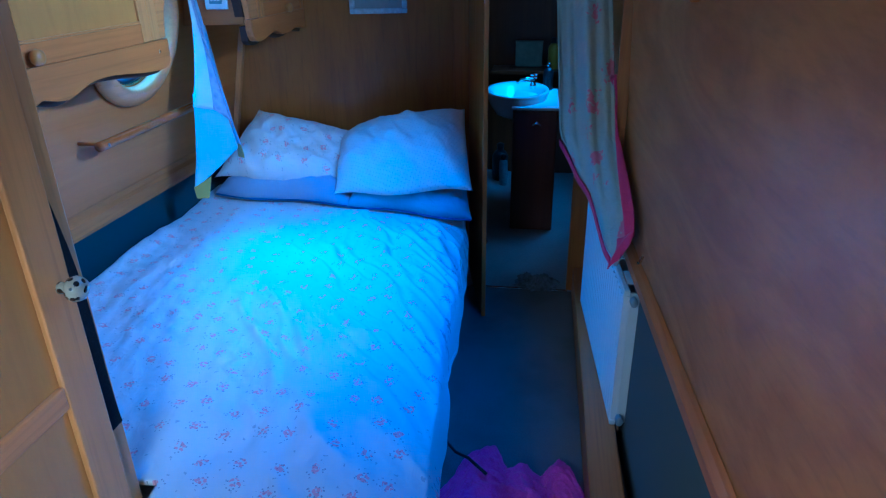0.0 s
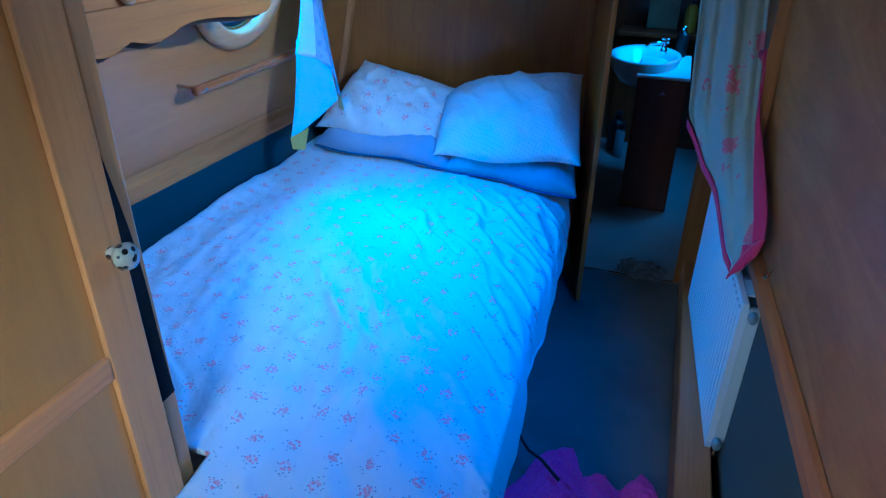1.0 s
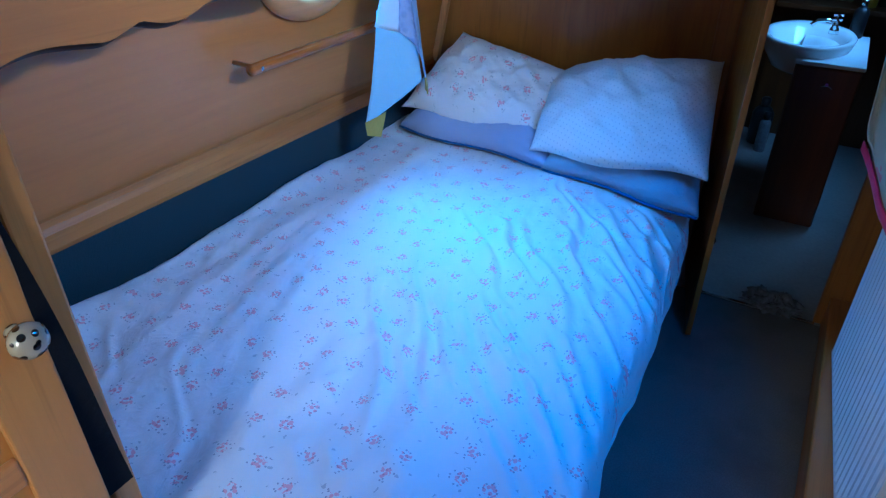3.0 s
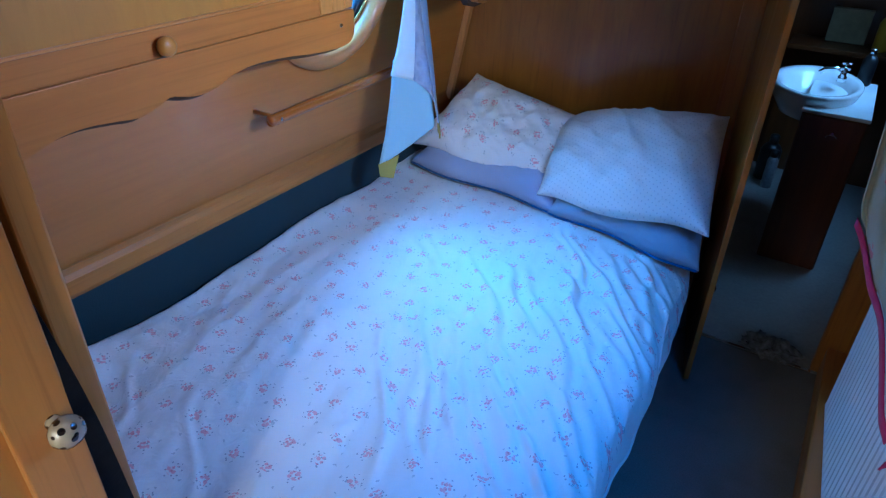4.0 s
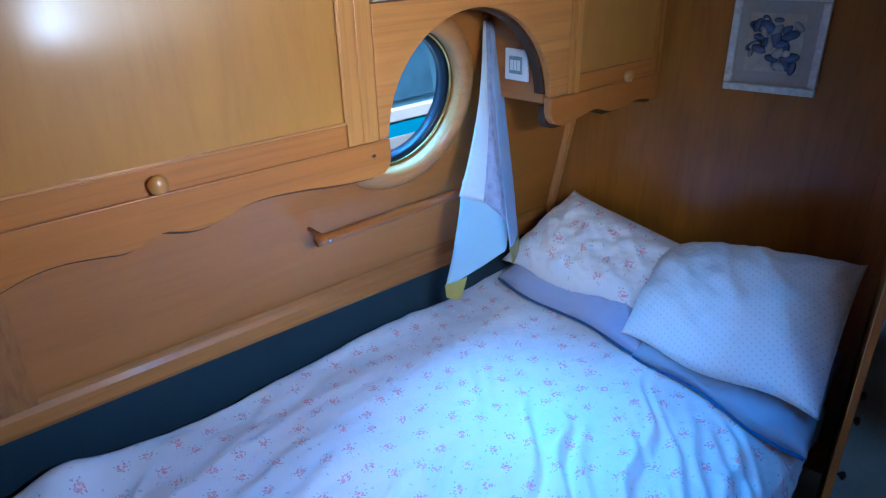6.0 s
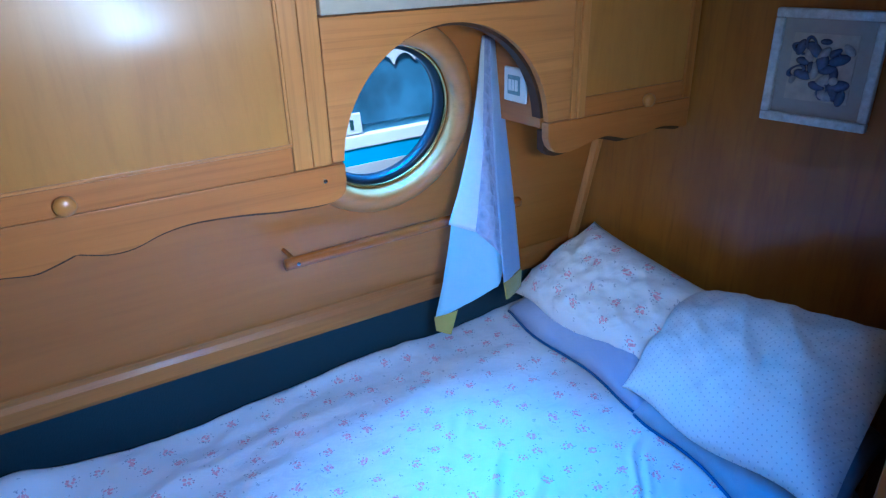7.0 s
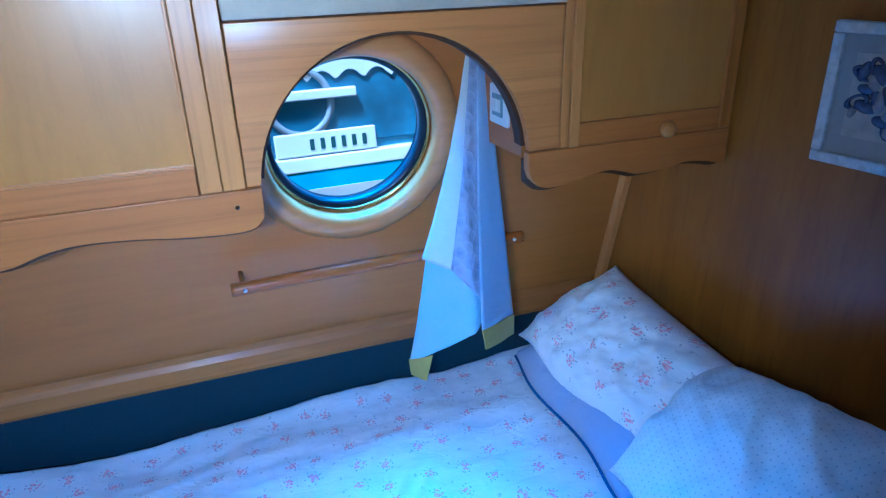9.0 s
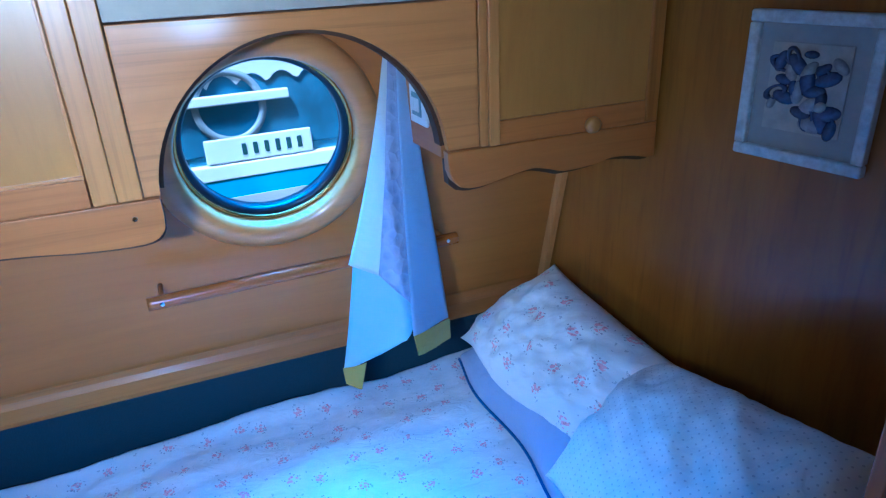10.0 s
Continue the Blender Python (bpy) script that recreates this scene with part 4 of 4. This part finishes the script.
for y in (-0.05, 0.05):
    part("stem", tube([(0, 0, 0.03), (0, y, 0.03), (0, y, 0.06)], 0.007, 10), CHROME, tp, smooth=True)
    for k in range(4):
        a = math.pi * k / 2 + 0.4
        part("handle_arm", tube([(0, y, 0.066), (0.02 * math.cos(a), y + 0.02 * math.sin(a), 0.066)], 0.0055, 8), CHROME, tp)
bx = thing("card_box", "cream card box leaning behind the basin", "box", (-0.30, 4.48, 0.76))
part("carton", slab(-0.09, 0.09, -0.025, 0.025, 0.0, 0.155, 0.003), CREAMBOX, bx)
part("lid", slab(-0.092, 0.092, -0.027, 0.027, 0.156, 0.163, 0.002), CREAMBOX, bx)
sh = thing("shelf", "narrow brown shelf behind the basin", "shelf", (-0.54, 4.30, 0.72))
part("board", slab(0.0, 0.62, 0.0, 0.245, 0.012, 0.036, 0.003), WASHWALL, sh)
part("support", slab(0.0, 0.62, 0.22, 0.245, -0.72, 0.011), WASHWALL, sh)


def bottle(name, label, x, y, z, r, h, mat, capmat):
    b = thing(name, label, "bottle", (x, y, z), group="toiletries behind the basin")
    part("flask", lathe([(r * 0.9, 0.0), (r, 0.006), (r, h * 0.66), (r * 0.75, h * 0.76), (r * 0.38, h * 0.82)], 20), mat, b, smooth=True)
    part("cap", lathe([(r * 0.42, h * 0.82), (r * 0.45, h * 0.97), (r * 0.3, h), (0.0001, h)], 18), capmat, b, smooth=True)


bottle("bottle", "yellow plastic bottle with a dark cap", -0.14, 4.40, 0.756, 0.035, 0.20, YELLOWPLASTIC, BLACKPLASTIC)
bottle("bottle", "black pump bottle beside the tap", -0.17, 3.90, 0.714, 0.030, 0.16, BLACKPLASTIC, CHROME)
bottle("bottle", "dark green bottle beside the yellow one", -0.07, 4.44, 0.756, 0.03, 0.24, plain("dark_green_glass", (0.02, 0.05, 0.03), 0.15), BLACKPLASTIC)
bottle("bottle", "black bottle with a pale label on the floor", -0.47, 4.34, 0.0, 0.055, 0.26, BLACKPLASTIC, BLACKPLASTIC)
b4 = thing("spray_can", "pale grey spray can on the wash room floor", "can", (-0.44, 4.22, 0.0))
part("can", lathe([(0.026, 0.0), (0.028, 0.006), (0.028, 0.16), (0.02, 0.175), (0.0001, 0.18)], 18), SHELLGREY, b4, smooth=True)
part("cap", lathe([(0.02, 0.18), (0.02, 0.215), (0.0001, 0.22)], 16), BLACKPLASTIC, b4, smooth=True)

# ---- radiator ----
rd = thing("radiator", "white ribbed panel radiator on the starboard side", "radiator", (0.052, 1.575, 0.127), 4.0)
rd.scale = (0.72, 1.0, 1.0)
RL, RH = 0.80, 0.475
out, n = [], 0
y = 0.0
pts = [(0.030, 0.0), (0.006, 0.006)]
while y < RL - 0.045:
    pts += [(0.006, y + 0.012), (0.0, y + 0.018), (0.0, y + 0.028), (0.006, y + 0.034)]
    y += 0.034
pts += [(0.006, RL - 0.006), (0.030, RL)]
part("front_panel", prism(pts, "z", 0.02, RH - 0.02, 0.0), WHITEPAINT, rd, "ribbed white front")
part("top_seam", slab(0.004, 0.030, 0.0, RL, RH - 0.0195, RH, 0.005), WHITEPAINT, rd)
part("bottom_seam", slab(0.004, 0.030, 0.0, RL, 0.0, 0.0195, 0.005), WHITEPAINT, rd)
part("back_panel", slab(0.070, 0.084, 0.0, RL, 0.0, RH, 0.005), WHITEPAINT, rd)
part("end_cover", slab(0.0305, 0.0695, 0.0, 0.012, 0.01, RH - 0.01, 0.003), WHITEPAINT, rd)
part("end_cover", slab(0.0305, 0.0695, RL - 0.012, RL, 0.01, RH - 0.01, 0.003), WHITEPAINT, rd)
for i in range(4):
    part("grille_bar", slab(0.031, 0.069, 0.05 + 0.17 * i, 0.13 + 0.17 * i, RH - 0.006, RH - 0.001, 0.001), WHITEPAINT, rd)
part("bleed_valve", lathe([(0.013, -0.022), (0.015, -0.018), (0.015, -0.004), (0.010, 0.0)], 18, "y", (0.043, 0, RH - 0.03)), STEELBLUE, rd, "grey end plug", True)
part("lock_valve", lathe([(0.014, -0.024), (0.017, -0.02), (0.017, -0.004), (0.012, 0.0)], 18, "y", (0.040, 0, 0.03)), STEELBLUE, rd, "grey valve", True)
part("valve_stem", tube([(0.040, -0.014, 0.02), (0.040, -0.014, -0.01), (0.040, -0.014, -0.0)], 0.008, 10), CHROME, rd)
part("bracket", slab(0.0845, 0.115, 0.10, 0.13, 0.05, RH - 0.03), CHROME, rd)
part("bracket", slab(0.0845, 0.115, RL - 0.13, RL - 0.10, 0.05, RH - 0.03), CHROME, rd)

# ---- starboard curtain ----
c2 = thing("curtain", "sage curtain printed with dark pink roses above the radiator", "curtain", (0, 0, 0), group="curtains")


def along(x, table):
    """Straight runs between (place, value) pairs."""
    for (a, p), (b, q) in zip(table, table[1:]):
        if x <= b:
            return p + (q - p) * max(0.0, (x - a) / (b - a))
    return table[-1][1]


def sage(u, v):
    """u from the near edge at the wall to the far edge out in the room, v downwards; gathered below into a low corner."""
    zb = along(u, [(0, 0.740), (0.22, 0.650), (0.46, 0.690), (0.56, 0.775), (0.78, 0.810), (1, 0.905)])
    z = 1.90 + (zb - 1.90) * v
    near_x, near_y = along(z, [(0.70, 0.052), (0.80, 0.048), (0.95, 0.030), (1.34, -0.004), (1.90, -0.04)]), along(z, [(0.70, 1.55), (0.80, 1.62), (0.95, 1.88), (1.34, 2.0), (1.90, 2.05)])
    far_x, far_y = along(z, [(0.65, -0.03), (0.78, -0.085), (0.93, -0.137), (1.34, -0.168), (1.90, -0.19)]), along(z, [(0.65, 1.90), (0.80, 2.05), (0.95, 2.10), (1.9, 2.12)])
    w = 0.012 * math.sin(6.5 * math.pi * u + 0.6 + 1.2 * v) * (0.6 + 0.6 * v)
    return Vector((near_x + (far_x - near_x) * u, near_y + (far_y - near_y) * u + w + 0.02 * math.sin(3.1 * math.pi * u + v), z))


part("cloth", sheet(sage, 40, 60, 0.004), ROSES, c2, smooth=True)


def lining(u, v):
    p = sage(0.0, 0.66 + 0.34 * v)
    q = Vector((right_x(p.z, p.y) - 0.006, p.y - 0.004 - 0.030 * v, p.z + 0.05 * v * v))
    return p.lerp(q, u * min(0.42, 0.06 + 0.7 * v)) + Vector((0.006 * math.sin(3 * u + 6 * v), 0, 0))


part("lining", sheet(lining, 8, 30, 0.003), PINKCLOTH, c2, "magenta lining turned out", True)


def tail(u, v):
    a, b = Vector((0.022, 1.575, 0.760)), Vector((0.066, 1.535, 0.800))
    c, d = Vector((0.004, 1.525, 0.690)), Vector((0.030, 1.530, 0.735))
    return a.lerp(b, u).lerp(c.lerp(d, u), v) + Vector((0.006 * math.sin(5 * u + 4 * v), 0, 0))


part("tail", sheet(tail, 8, 8, 0.004), PINKCLOTH, c2, "magenta corner hanging lowest", True)


def hem(u, v):
    p = sage(0.30 + 0.70 * u, 1.0)
    return p + Vector((-0.006, 0, -0.022 * v))


part("hem", sheet(hem, 20, 3, 0.004), PINKCLOTH, c2, "magenta hem", True)
part("tie_hook", tube([(0.085, 1.52, 0.735), (0.075, 1.50, 0.725), (0.068, 1.48, 0.735)], 0.004, 8), CHROME, c2)

# ---- towel, cable and rag on the floor ----


def towel(u, v):
    top = along(u, [(0, 1.31), (0.12, 1.40), (0.30, 1.55), (0.38, 1.55), (0.50, 1.445), (0.60, 1.475), (0.70, 1.44), (0.80, 1.51), (0.90, 1.49), (1, 1.36)])
    x = -0.47 + 0.46 * u + 0.025 * fbm(u * 3, v * 3, 1.1)
    y = 1.02 + (top - 1.02) * v + 0.012 * fbm(u * 8, v * 6, 3.0)
    lump = 0.5 + 0.5 * math.sin(15.5 * u - 2.0 + 1.5 * v)
    z = 0.012 + (0.030 + 0.045 * lump) * math.sin(math.pi * min(1, max(0, u))) ** 0.5 * math.sin(math.pi * min(1.0, v * 0.97)) ** 0.6 + 0.020 * abs(fbm(u * 7, v * 7, 2.0)) + 0.008 * abs(fbm(u * 18, v * 18, 5.0))
    return Vector((x, y, z))


bm = sheet(towel, 90, 80)
rim = bmesh.ops.extrude_edge_only(bm, edges=[e for e in bm.edges if e.is_boundary])["geom"]
for v in rim:
    if isinstance(v, bmesh.types.BMVert):
        v.co.z = 0.002
tagged(part("towel", bm, PINKTOWEL, smooth=True), "crumpled bright magenta towel on the carpet", "towel")
tagged(part("cable", tube([(-0.47, 1.53, 0.10), (-0.44, 1.49, 0.07), (-0.41, 1.45, 0.075), (-0.37, 1.42, 0.085), (-0.33, 1.39, 0.075), (-0.31, 1.375, 0.07)], 0.005, 10), BLACKPLASTIC, smooth=True),
       "short black cable end lying on the magenta towel", "cable")


def rag(u, v):
    a = 2 * math.pi * u
    r = (0.075 + 0.03 * fbm(3 * math.cos(a), 3 * math.sin(a), v * 4)) * math.sin(math.pi * min(1, 0.04 + v * 0.52) * 0.98)
    return Vector((-0.185 + 1.25 * r * math.cos(a), 2.735 + 0.8 * r * math.sin(a), 0.002 + 0.055 * max(0, math.cos(math.pi * v / 2)) * (0.7 + 0.6 * fbm(math.cos(a) * 2, math.sin(a) * 2, v * 3))))


tagged(part("rag", sheet(rag, 40, 14), GREYRAG, smooth=True), "crumpled grey rag on the carpet by the threshold", "rag")

# ---- the neighbouring boat outside ----
nb = thing("neighbouring_boat", "blue and white narrowboat moored close alongside", "boat", (-2.10, 0, 0))
part("cabin_side", slab(-0.12, -0.03, -2.0, 6.0, 1.075, 1.9), HULLGREY, nb, "grey green cabin side")
part("roof", slab(-1.6, -0.02, -2.0, 6.0, 1.901, 1.94), HULLWHITE, nb)
part("white_band", slab(-0.12, 0.0, -2.0, 6.0, 1.030, 1.0745, 0.004), HULLWHITE, nb, "white gunwale band")
part("blue_band", slab(-0.12, -0.004, -2.0, 6.0, 0.975, 1.029), HULLBLUE, nb, "blue hull band")
part("lower_band", slab(-0.12, -0.002, -2.0, 6.0, 0.93, 0.974), HULLWHITE, nb, "white lower band")
part("hull", slab(-1.6, -0.01, -2.0, 6.0, -0.3, 0.929), HULLBLUE, nb)
part("window", slab(-0.03, -0.022, 1.70, 2.62, 1.10, 1.36, 0.004), DARKGLASS, nb, "dark cabin window")
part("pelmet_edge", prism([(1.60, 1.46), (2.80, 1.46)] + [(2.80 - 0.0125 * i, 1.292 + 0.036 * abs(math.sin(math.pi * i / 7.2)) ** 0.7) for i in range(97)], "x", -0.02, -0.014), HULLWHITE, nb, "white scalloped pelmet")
part("handrail", slab(-0.016, 0.006, 1.5, 2.135, 1.248, 1.276, 0.004), HULLWHITE, nb, "white rail")
board = part("number_board", slab(-0.014, -0.004, 1.86, 2.185, 1.078, 1.150, 0.004), HULLWHITE, nb, "white board with dark figures")
for i in range(6):
    part("figure_bar", slab(-0.0038, -0.002, 1.968 + 0.034 * i, 1.982 + 0.034 * i, 1.096, 1.130), INK, board)
part("life_ring", lathe([(0.088, -0.004), (0.088, 0.004), (0.109, 0.004), (0.109, -0.004)], 40, "x", (-0.012, 1.955, 1.24), closed=True), STEELBLUE, nb, "pale ring behind the window", True)
for child in nb.children_recursive:
    for v in child.data.vertices:      # the cabin side leans inboard
        v.co.x -= 0.17 * max(0.0, v.co.z - 0.97)
water = structure("water", slab(-400, 400, -400, 400, -0.9, -0.62), plain("canal_water", (0.02, 0.03, 0.03), 0.08), "dark canal water to the horizon", "water")
